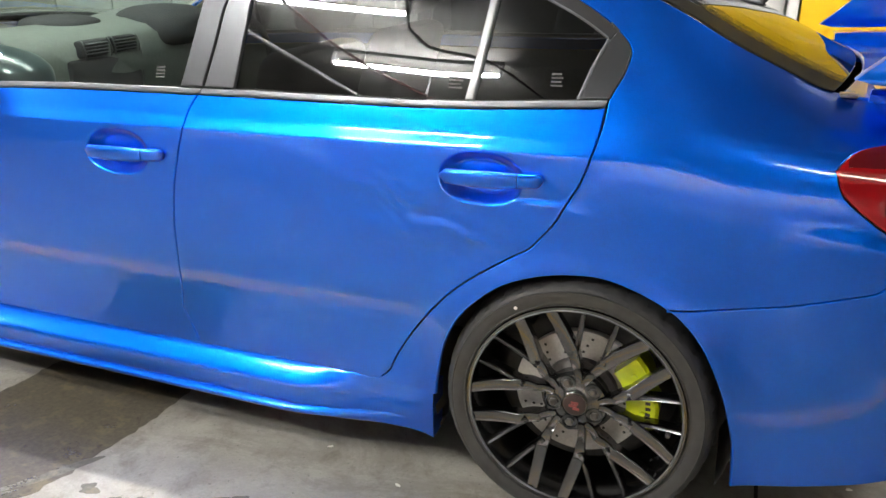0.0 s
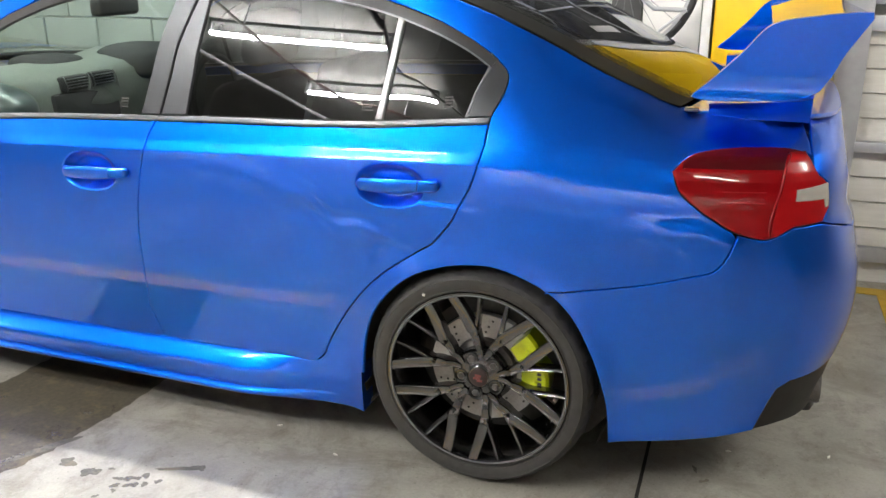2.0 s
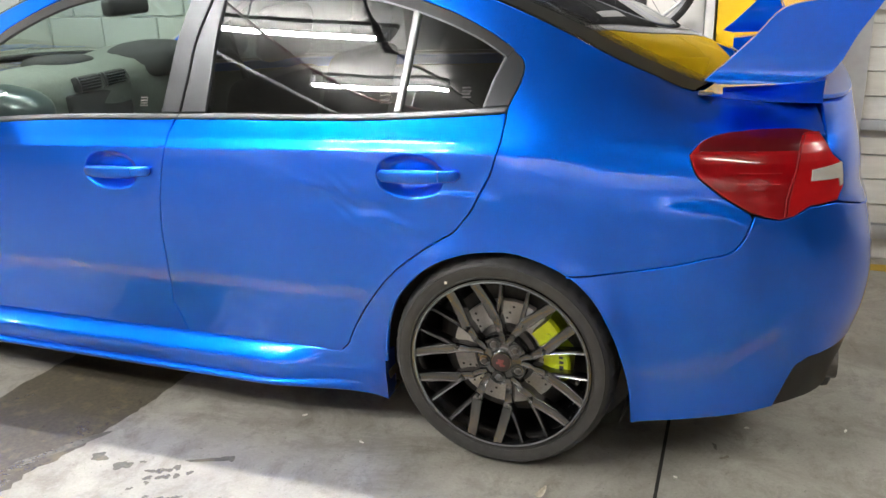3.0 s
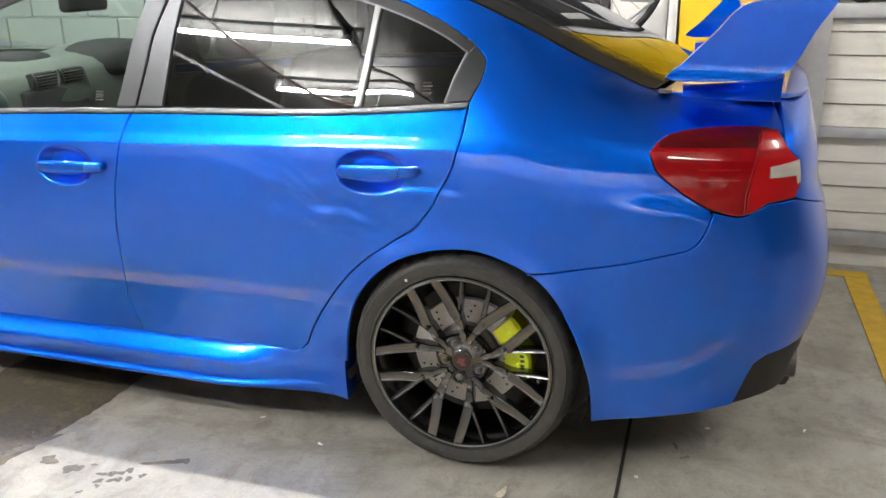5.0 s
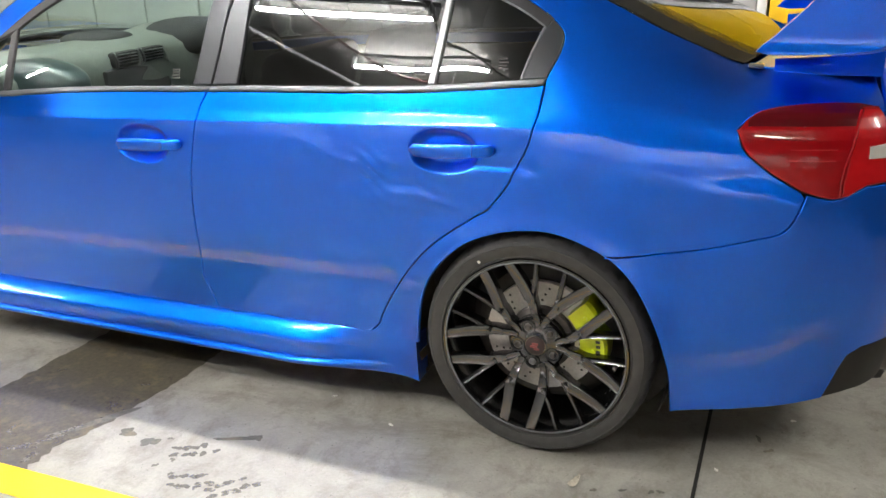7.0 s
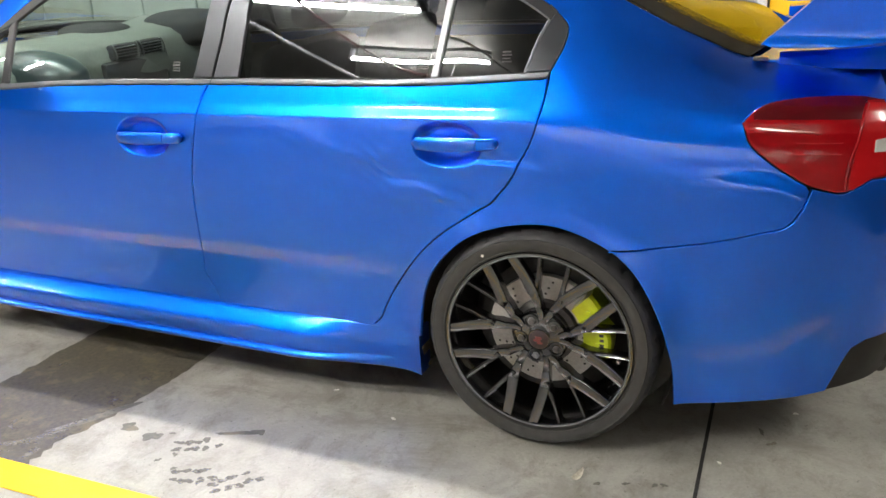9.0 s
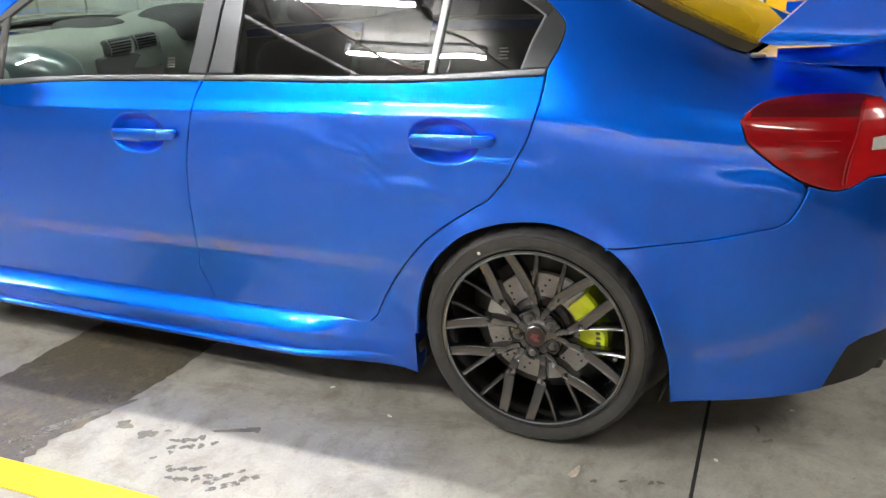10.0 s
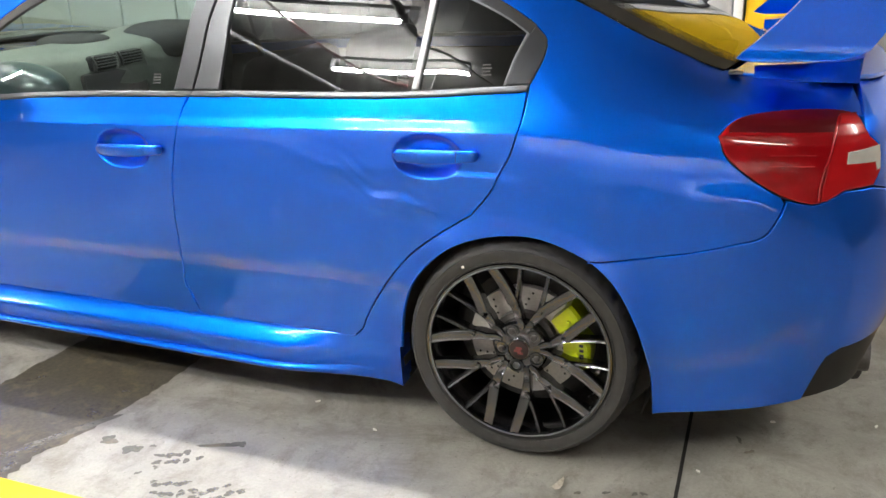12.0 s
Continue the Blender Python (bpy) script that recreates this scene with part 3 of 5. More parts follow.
# door skins end under the belt moulding
front_door_line = along_belt(-2.06, -1.018, TRIM) + [p for p in curve_of(SEAM_B) if p[1] < 0.988] + curve_of(BOTTOM[:3])[::-1][1:] + curve_of(SEAM_A)[::-1][1:-2]
rear_door_line = along_belt(-1.014, 0.012, TRIM) + [p for p in curve_of(SEAM_C) if p[1] < 1.02] + curve_of(BOTTOM[2:])[::-1][1:] + [p for p in curve_of(SEAM_B)[::-1][1:] if p[1] < 0.988]
u_lamp, h_lamp = to_skin([(0.80, 0.985)])[0]
u_edge = u_lamp
arch_front = [p for p in curve_of(ARCH) if p[0] < 0.187 and p[1] > 0.285]
quarter_line = (
    curve_of(SEAM_C)[::-1]
    + curve_of(DLO)[::-1][1:]
    + rail_line(-2.1, 0.84)
    + poly_line([rail_line(0.84, 0.85, 2)[0], (u_edge, float(z_crease(0.6)) + 0.20), (u_edge, h_lamp)])[1:]
    + curve_of(LAMP_TOP)[::-1]
    + [p for p in curve_of(LAMP_LOW) if p[0] < to_skin([(0.648, 0.8)])[0][0]][1:]
    + curve_of(SEAM_T)[::-1][1:]
    + arch_front[::-1]
    + straight([(-0.355, 0.283), (-0.45, 0.281), (-0.555, 0.281)])
)
arch_rear = [p for p in curve_of(ARCH) if p[0] >= 0.19]
low_edge = to_skin([(0.374, 0.197), (0.502, 0.217), (0.645, 0.243), (0.738, 0.264)])
up_edge = to_skin([(0.755, 0.31), (0.768, 0.346), (0.785, 0.384), (0.815, 0.403), (0.885, 0.412)])
bumper_line = (
    curve_of(SEAM_T)
    + [p for p in curve_of(LAMP_LOW) if p[0] > to_skin([(0.65, 0.8)])[0][0]]
    + poly_line([to_skin([(0.775, 0.822)])[0], (u_lamp + 0.025, 0.822), (u_lamp + 0.055, 0.815), (u_edge + 0.22, 0.775), (UMAX, 0.765)])[1:]
    + poly_line([(UMAX, 0.765), (UMAX, 0.47), (u_edge + 0.30, 0.44), up_edge[-1]])[1:]
    + poly_line(up_edge[::-1] + low_edge[::-1])[1:]
    + arch_rear[::-1]
)
diffuser_line = poly_line(
    [low_edge[-1], *up_edge, (u_edge + 0.30, 0.438), (UMAX, 0.468), (UMAX, 0.30), (u_edge + 0.25, 0.29), (to_skin([(0.87, 0.27)])[0][0], 0.27), (to_skin([(0.80, 0.27)])[0][0], 0.272), low_edge[-1]]
)
lamp_line = curve_of(LAMP_TOP) + poly_line([to_skin([(0.785, 0.99)])[0], (u_lamp + 0.012, 0.977), (u_lamp + 0.048, 0.935), (u_lamp + 0.050, 0.858), (u_lamp + 0.025, 0.826), to_skin([(0.775, 0.822)])[0]])[1:] + curve_of(LAMP_LOW)[::-1][1:]
trunk_face_line = poly_line([(u_edge + 0.003, float(z_crease(0.6)) + HV), (UMAX, float(z_crease(0.6)) + HV), (UMAX, 0.766), (u_edge + 0.22, 0.776), (u_lamp + 0.056, 0.816), (u_lamp + 0.029, 0.826), (u_lamp + 0.053, 0.857), (u_lamp + 0.051, 0.936), (u_lamp + 0.015, 0.981), (u_edge + 0.003, 0.993), (u_edge + 0.003, float(z_crease(0.6)) + HV)])
fender_line = (
    curve_of(SEAM_A)[2:]
    + straight([(-2.07, 0.295), (-2.27, 0.295)])[1:]
    + [(-2.65 + 0.352 * math.cos(a), 0.322 + 0.352 * math.sin(a)) for a in np.linspace(-0.08, math.pi * 0.80, 50)]
    + straight([(-3.0, 0.62), (-3.12, 0.66)])
    + poly_line([to_skin([(-3.12, 0.66)])[0], to_skin([(-3.05, 0.75)])[0], (U1 - 0.10, float(z_crease(-3.1)) + HV)])[1:]
    + rail_line(-3.05, -2.1)[1:]
)
nose_line = poly_line([to_skin([(-2.99, 0.20)])[0], (U1 - CS[-1], 0.20), (U1 - CS[-1], 0.62), to_skin([(-3.2, 0.64)])[0], to_skin([(-3.01, 0.61)])[0]]) + [(-2.65 + 0.352 * math.cos(a), 0.322 + 0.352 * math.sin(a)) for a in np.linspace(math.pi * 0.80, math.pi * 1.02, 12)]
headlamp_line = poly_line([to_skin([(-3.05, 0.755)])[0], to_skin([(-3.13, 0.662)])[0], to_skin([(-3.22, 0.645)])[0], (U1 - 0.62, 0.64), (U1 - 0.55, 0.74), (U1 - 0.12, 0.84), to_skin([(-3.05, 0.755)])[0]])
grille_line = poly_line([(U1 - 0.66, 0.625), (U1 - CS[-1], 0.625), (U1 - CS[-1], 0.80), (U1 - 0.60, 0.78), (U1 - 0.66, 0.625)])

# window panes, their black surrounds and the belt moulding
GTOP = 0.030
P_FRONT = [(-1.068, belt(-1.068)), (-1.046, 1.12), (-1.026, 1.222), (-0.981, 1.352)]
P_SEAM = [(-1.000, belt(-1.0)), (-0.978, 1.12), (-0.958, 1.222), (-0.905, 1.352), (-0.890, dlo(-0.89))]
P_REAR = [(-0.911, belt(-0.911)), (-0.900, 1.12), (-0.890, 1.222), (-0.866, 1.352)]
shift = lambda pts, dx: [(x + dx, z) for x, z in pts]
front_pane = along_belt(-1.815, -1.068, 0.0) + curve_of(P_FRONT)[1:] + along_dlo(-0.981, -1.808, GTOP)[1:]
front_pane += poly_line([front_pane[-1], front_pane[0]])[1:-1]
vent_pane = along_belt(-2.0, -1.842, 0.0, 10) + along_dlo(-1.835, -1.98, 0.035, 10)
rear_pane = along_belt(-0.911, -0.307, 0.0) + poly_line([to_skin([(-0.307, belt(-0.307))])[0], to_skin([(-0.270, dlo(-0.270) - GTOP)])[0]])[1:] + along_dlo(-0.270, -0.866, GTOP)[1:] + curve_of(P_REAR)[::-1][1:-1]
quarter_pane = along_belt(-0.285, -0.046, 0.0, 14) + poly_line([to_skin([(-0.046, belt(-0.046))])[0], to_skin([(-0.025, 1.12)])[0], to_skin([(0.002, 1.178)])[0]])[1:] + along_dlo(-0.004, -0.250, GTOP, 14)[1:]
quarter_pane += poly_line([quarter_pane[-1], quarter_pane[0]])[1:-1]
front_pillar = straight([(-1.068, belt(-1.068)), (-1.003, belt(-1.003))]) + curve_of(shift(P_SEAM, -0.003))[1:] + along_dlo(-0.893, -0.968, 0.0, 5)[1:] + straight([(-0.968, dlo(-0.968)), (-0.981, 1.352)])[1:] + curve_of(P_FRONT)[::-1][1:-1]
rear_pillar = straight([(-0.997, belt(-0.997)), (-0.911, belt(-0.911))]) + curve_of(P_REAR)[1:] + straight([(-0.866, 1.352), (-0.858, dlo(-0.858))])[1:] + along_dlo(-0.858, -0.887, 0.0, 4)[1:] + curve_of(shift(P_SEAM, 0.003))[::-1][1:-1]
front_head = along_dlo(-0.981, -1.808, GTOP) + along_dlo(-1.92, -0.968, 0.0)
rear_head = along_dlo(-0.866, 0.001, GTOP) + along_dlo(0.0165, -0.858, 0.0)
rear_corner = straight([(-0.046, belt(-0.046)), (0.017, 1.061)]) + curve_of(DLO)[::-1][:16] + straight([(0.0165, dlo(0.0165)), (0.002, 1.178), (-0.025, 1.12), (-0.046, belt(-0.046))])[:-1]
divider = straight([(-0.307, belt(-0.307)), (-0.285, belt(-0.285)), (-0.250, dlo(-0.250) - GTOP), (-0.270, dlo(-0.270) - GTOP), (-0.307, belt(-0.307))])[:-1]
vent_bar = straight([(-1.842, belt(-1.842)), (-1.815, belt(-1.815)), (-1.808, dlo(-1.808) - GTOP), (-1.835, dlo(-1.835) - GTOP), (-1.842, belt(-1.842))])[:-1]
front_belt = along_belt(-2.0, -1.005, 0.003) + along_belt(-1.014, -2.0, TRIM - 0.002)
rear_belt = along_belt(-0.999, 0.014, 0.003) + along_belt(0.008, -1.008, TRIM - 0.002)


lining_line = curve_of(DLO)[::-1] + rail_line(-2.1, 0.46) + straight([(0.46, 1.0), (0.06, 1.0)])


def flanks(mirror):
    d = dict(mirror=mirror)
    door = sheet("front_door", [panel_data(front_door_line, 0.014, **d)], M["paint"], car, "blue front door")
    sheet("window_pane", [panel_data(front_pane, 0.04, 0.0, -0.006, 0.004, **d)], M["glass_clear"], door, "lightly tinted green side glass")
    sheet("pillar_cover", [panel_data(front_pillar, 0.03, 0.001, 0.003, 0.012, **d)], M["pillar"], door, "satin graphite pillar cover")
    sheet("window_surround", [panel_data(front_head, 0.03, 0.0, 0.0, 0.012, **d)], M["black"], door, "black window surround")
    sheet("quarter_light", [panel_data(vent_pane, 0.04, 0.0, -0.006, 0.004, **d)], M["glass_clear"], door)
    sheet("quarter_light_bar", [panel_data(vent_bar, 0.03, 0.0, 0.001, 0.012, **d)], M["black"], door)
    sheet("belt_moulding", [panel_data(front_belt, 0.03, 0.0005, 0.005, 0.016, bevel=0.005, **d)], M["greytrim"], door, "grey belt moulding")
    for k in range(4):
        bar = straight([(-1.150, 1.030 + 0.008 * k), (-1.124, 1.031 + 0.008 * k), (-1.124, 1.0345 + 0.008 * k), (-1.150, 1.0335 + 0.008 * k), (-1.150, 1.030 + 0.008 * k)])[:-1]
        sheet("etched_mark", [panel_data(bar, 0.02, 0.0, -0.0052, 0.0004, bevel=0.0003, **d)], M["etch"], door, "faint etched bar on the glass")
    back = sheet("rear_door", [panel_data(rear_door_line, 0.012, **d)], M["paint"], car, "blue rear door with shallow dents below the handle")
    sheet("window_pane", [panel_data(rear_pane, 0.04, 0.0, -0.006, 0.004, **d)], M["glass_dark"], back, "dark privacy side glass")
    sheet("quarter_window", [panel_data(quarter_pane, 0.04, 0.0, -0.006, 0.004, **d)], M["glass_dark"], back, "dark fixed corner glass")
    sheet("pillar_cover", [panel_data(rear_pillar, 0.03, 0.001, 0.003, 0.012, **d)], M["pillar"], back, "satin graphite pillar cover")
    sheet("window_surround", [panel_data(rear_head, 0.03, 0.0, 0.0, 0.012, **d)], M["black"], back, "black window surround")
    sheet("corner_cover", [panel_data(rear_corner, 0.03, 0.0005, 0.002, 0.012, **d)], M["pillar"], back, "black corner cover behind the glass")
    edge_strip = straight([(-0.046, belt(-0.046)), (-0.025, 1.12), (0.002, 1.178), (-0.005, 1.180), (-0.032, 1.12), (-0.053, belt(-0.053)), (-0.046, belt(-0.046))])[:-1]
    top_edge = along_dlo(-0.85, -0.003, GTOP + 0.0035) + along_dlo(-0.003, -0.85, GTOP - 0.0005)
    sheet("upper_glass_edge", [panel_data(top_edge, 0.03, 0.0, 0.0030, 0.010, bevel=0.001, **d)], M["greytrim"], back, "thin grey seal along the top of the glass")
    sheet("glass_edge", [panel_data(edge_strip, 0.03, 0.0, 0.0035, 0.012, bevel=0.002, **d)], M["greytrim"], back, "grey strip along the corner glass")
    sheet("glass_divider", [panel_data(divider, 0.03, 0.0, 0.004, 0.012, bevel=0.005, **d)], M["chrome"], back, "bright metal glass divider bar")
    sheet("belt_moulding", [panel_data(rear_belt, 0.03, 0.0005, 0.005, 0.016, bevel=0.005, **d)], M["greytrim"], back, "grey belt moulding")
    for x, z, wide in ((-0.352, 1.058, 0.034), (-0.115, 1.078, 0.026)):
        for k in range(4):
            bar = straight([(x, z + 0.008 * k), (x + wide * (1 - 0.15 * (k % 2)), z + 0.001 + 0.008 * k), (x + wide * (1 - 0.15 * (k % 2)), z + 0.0045 + 0.008 * k), (x, z + 0.0035 + 0.008 * k), (x, z + 0.008 * k)])[:-1]
            sheet("etched_mark", [panel_data(bar, 0.02, 0.0, -0.0052, 0.0004, bevel=0.0003, **d)], M["etch"], back, "faint etched bar on the glass")
    quarter = sheet("quarter_panel", [panel_data(quarter_line, 0.016, **d)], M["paint"], car)
    sheet("fender", [panel_data(fender_line, 0.03, **d)], M["paint"], car)
    lamp = sheet("tail_lamp", [panel_data(lamp_line, 0.012, 0.002, 0.004, 0.03, **d)], M["red"], car, "red wraparound tail lamp with a clear lens")
    gasket = sheet("gasket", [panel_data(lamp_line, 0.03, 0.0, -0.008, 0.02, **d)], M["rubber"], lamp, "black rubber gasket")
    band = curve_of(LAMP_TOP)[3:] + straight([(0.748, 0.990), (0.740, 0.955), (0.50, 0.955)])
    sheet("upper_lens", [panel_data(band, 0.015, 0.004, 0.0046, 0.004, **d)], M["red_dark"], lamp, "darker upper lens")
    side_line = straight([(0.752, 0.988), (0.785, 0.985)]) + poly_line([to_skin([(0.785, 0.985)])[0], (u_lamp + 0.012, 0.972), (u_lamp + 0.045, 0.933), (u_lamp + 0.047, 0.860), (u_lamp + 0.024, 0.831), to_skin([(0.775, 0.827)])[0]])[1:] + straight([(0.775, 0.827), (0.735, 0.801), (0.722, 0.801), (0.724, 0.85), (0.729, 0.90), (0.738, 0.958), (0.752, 0.988)])[1:-1]
    sheet("side_lens", [panel_data(side_line, 0.015, 0.0, 0.0055, 0.004, bevel=0.003, **d)], M["red_side"], lamp, "brighter red side lens")
    rim_band = [p for p in curve_of(LAMP_LOW) if p[0] < to_skin([(0.70, 0.8)])[0][0]] + straight([(0.70, 0.803), (0.630, 0.826), (0.573, 0.862), (0.535, 0.900), (0.507, 0.932), (0.486, 0.951)])
    sheet("lower_lens", [panel_data(rim_band, 0.015, 0.004, 0.0046, 0.004, **d)], M["red_bar"], lamp, "speckled lower lens border")
    for z in (0.925, 0.893):
        bar = straight([(0.60, z), (0.70, z), (0.70, z - 0.004), (0.60, z - 0.004), (0.60, z)])[:-1]
        sheet("reflector_bar", [panel_data(bar, 0.015, 0.0, 0.0050, 0.002, bevel=0.0008, **d)], M["red_bar"], lamp, "thin bright reflector bar")
    ridge = straight([(0.744, 0.990), (0.751, 0.986), (0.735, 0.93), (0.726, 0.88), (0.722, 0.802), (0.716, 0.802), (0.720, 0.88), (0.729, 0.93), (0.744, 0.990)])[:-1]
    sheet("corner_ridge", [panel_data(ridge, 0.015, 0.0, 0.008, 0.006, bevel=0.004, **d)], M["red"], lamp, "raised red corner ridge")
    clear = poly_line([to_skin([(0.766, 0.928)])[0], (u_lamp + 0.040, 0.940), (u_lamp + 0.043, 0.868), (u_lamp + 0.030, 0.864), (u_lamp + 0.024, 0.890), to_skin([(0.768, 0.893)])[0], to_skin([(0.766, 0.928)])[0]])
    sheet("reversing_lens", [panel_data(clear, 0.015, 0.0, 0.0085, 0.006, bevel=0.003, **d)], M["clear"], lamp, "clear reversing lens")
    sheet("headlamp", [panel_data(headlamp_line, 0.03, 0.003, 0.0, 0.02, **d)], M["clear"], car, "clear headlamp")
    # linings seen through the glass
    for nm, line in (("door_lining", front_door_line), ("door_lining", rear_door_line)):
        sheet(nm, [panel_data(line, 0.06, 0.02, -0.075, 0.01, **d)], M["dash"], car)
    sheet("side_lining", [panel_data(lining_line, 0.05, 0.004, -0.032, 0.008, **d)], M["dash"], car)
    return door, back, quarter


for side_mirror in (False, True):
    flanks(side_mirror)

both = lambda line, step, **k: [panel_data(line, step, mirror=False, **k), panel_data(line, step, mirror=True, **k)]
sheet("rear_bumper", both(bumper_line, 0.018), M["paint"], car)
sheet("diffuser", both(diffuser_line, 0.03, off=-0.004), M["rubber"], car, "matt black rear diffuser")
sheet("boot_face", both(trunk_face_line, 0.02), M["paint"], car)
sheet("front_bumper", both(nose_line, 0.03), M["paint"], car)
sheet("grille", both(grille_line, 0.03, off=-0.01), M["black"], car, "black front grille")


# ---- roof, glass and lids between the rails ----
def top_point(s, q):
    """s along the car, q from -1 (near rail) to 1."""
    s, q = np.asarray(s, float), np.asarray(q, float)
    crown = herm([-3.6, -2.9, -2.3, -1.4, -0.8, -0.1, 0.2, 0.482, 0.9], [0.03, 0.05, 0.06, 0.055, 0.05, 0.05, 0.055, 0.025, 0.02], s)
    bow = herm([-3.6, -2.9, -2.3, -1.4, -0.8, -0.1, 0.2, 0.482, 0.9], [-0.1, -0.22, -0.24, -0.13, 0.0, -0.02, 0.02, 0.09, 0.02], s)
    c = 1 - q * q
    y = y_rail(s) + (q + 1) / 2 * (WIDTH - 2 * y_rail(s))
    return np.stack([s + bow * c, y, z_rail(s) + crown * c], -1)


def top_normal(s, q, e=0.003):
    a = top_point(s + e, q) - top_point(s - e, q)
    b = top_point(s, q + e) - top_point(s, q - e)
    n = np.cross(a, b)
    return n / np.linalg.norm(n, axis=-1, keepdims=True)


def top_sheet(name, s0, s1, mat, label="", q=1.0, off=0.0, step=0.05, holder=None):
    line = poly_line([(s0, -q), (s1, -q), (s1, q), (s0, q), (s0, -q)], 0.03)[:-1]
    return sheet(name, [panel_data(line, step, 0.0015, off, 0.012, place=top_point, normal=top_normal)], mat, holder or car, label)


top_sheet("bonnet", -3.12, -2.42, M["paint"], step=0.06)
top_sheet("cowl_panel", -2.415, -2.275, M["black"], "black panel below the windscreen", 1.0, -0.004, 0.05)
top_sheet("windscreen", -2.27, -1.36, M["glass_clear"], "clear windscreen", 0.97)
top_sheet("roof", -1.35, -0.135, M["paint"], step=0.06)
rear_screen = top_sheet("rear_screen", -0.13, 0.47, M["glass_dark"], "dark heated rear window", 0.985)
for side in (-1, 1):
    for q0, q1, mat, nm in ((0.985, 0.845, "frit", "screen_border"), (0.845, 0.795, "frit_dense", "dotted_border"), (0.795, 0.735, "frit_sparse", "dotted_border")):
        line = poly_line([(-0.13, side * q0), (0.47, side * q0), (0.47, side * q1), (-0.13, side * q1), (-0.13, side * q0)], 0.03)[:-1]
        sheet(nm, [panel_data(line, 0.05, 0.0, 0.0015, 0.004, place=top_point, normal=top_normal)], M[mat], rear_screen, "black printed glass border")
LID = [(0.485, -1.0), (0.58, -0.995), (0.66, -0.97), (0.72, -0.94), (0.77, -0.895), (0.81, -0.845), (0.835, -0.79), (0.852, -0.72), (0.862, -0.60)]
lid_line = poly_line(LID + [(s, -q) for s, q in LID[::-1]] + LID[:1], 0.03)[:-1]
sheet("boot_lid", [panel_data(lid_line, 0.04, 0.0015, 0.0, 0.012, place=top_point, normal=top_normal)], M["paint"], car)
top_sheet("headlining", -1.30, -0.12, M["lining"], "pale grey headlining", 0.95, -0.04, 0.1)

# ---- sills ----


def sill(mirror):
    prof = [(0.078, 0.300), (0.066, 0.297), (0.052, 0.286), (0.038, 0.271), (0.028, 0.259), (0.022, 0.250), (0.0195, 0.242), (0.019, 0.226), (0.0195, 0.209), (0.021, 0.2045), (0.024, 0.2015), (0.018, 0.198), (0.011, 0.192), (0.010, 0.186), (0.016, 0.177), (0.030, 0.171), (0.060, 0.169), (0.120, 0.169), (0.120, 0.298)]
    rows = []
    for x in np.linspace(-2.26, -0.362, 240):
        lift = -0.021 * (min(x, -0.60) + 2.0) / 1.6
        flat = float(flank(x, 0.284)[0]) + 0.001
        row = []
        for y, z in prof:
            t = min(1, max(0, (z - 0.205) / 0.09))
            # the rolled upper face ends in a round nose, the lower lip in a point
            f = float(sstep(-0.78, -0.455 - 0.03 * abs(t - 0.6), x)) if z > 0.204 else float(sstep(-0.80, -0.43, x))
            row.append((x, 0, z + lift * (1 - t)))
            yy = y if y > 0.07 else y + (flat + 0.10 * max(0, 0.25 - z) - y) * f
            row[-1] = (x, WIDTH - yy if mirror else yy, z + lift * (1 - t))
        rows.append(row)
    return loft(rows)


for side_mirror in (False, True):
    part("side_skirt", sill(side_mirror), M["paint"], car, angle=60)
    wy = (lambda y: WIDTH - y) if side_mirror else (lambda y: y)
    part("jack_edge", box(-2.2, -0.36, *sorted((wy(0.105), wy(0.15))), 0.152, 0.169, 0.004), M["under"], car)
    for xw in (0.0, -2.65):
        rows = []
        for a in np.linspace(-0.42, math.pi + 0.30, 40):
            r = 0.372
            rows.append([(xw + r * math.cos(a), wy(y), 0.325 + r * math.sin(a)) for y in (0.062, 0.10, 0.20, 0.33)])
        part("arch_liner", loft(rows, closed=False), M["under"], car, "black wheel arch liner")
        part("inner_arch", disc_cap(bmesh.new(), (xw, wy(0.33), 0.34), 0.40, 24), M["under"], car)
    part("mud_flap", box(-0.388, -0.370, *sorted((wy(0.075), wy(0.20))), 0.140, 0.200, 0.004), M["under"], car)

part("floor_pan", box(-2.26, -0.40, 0.13, WIDTH - 0.13, 0.17, 0.36, 0.01), M["under"], car)
part("rear_floor", box(-0.40, 0.90, 0.34, WIDTH - 0.34, 0.22, 0.60, 0.02), M["under"], car)
part("front_floor", box(-3.45, -2.26, 0.34, WIDTH - 0.34, 0.20, 0.62, 0.02), M["under"], car)


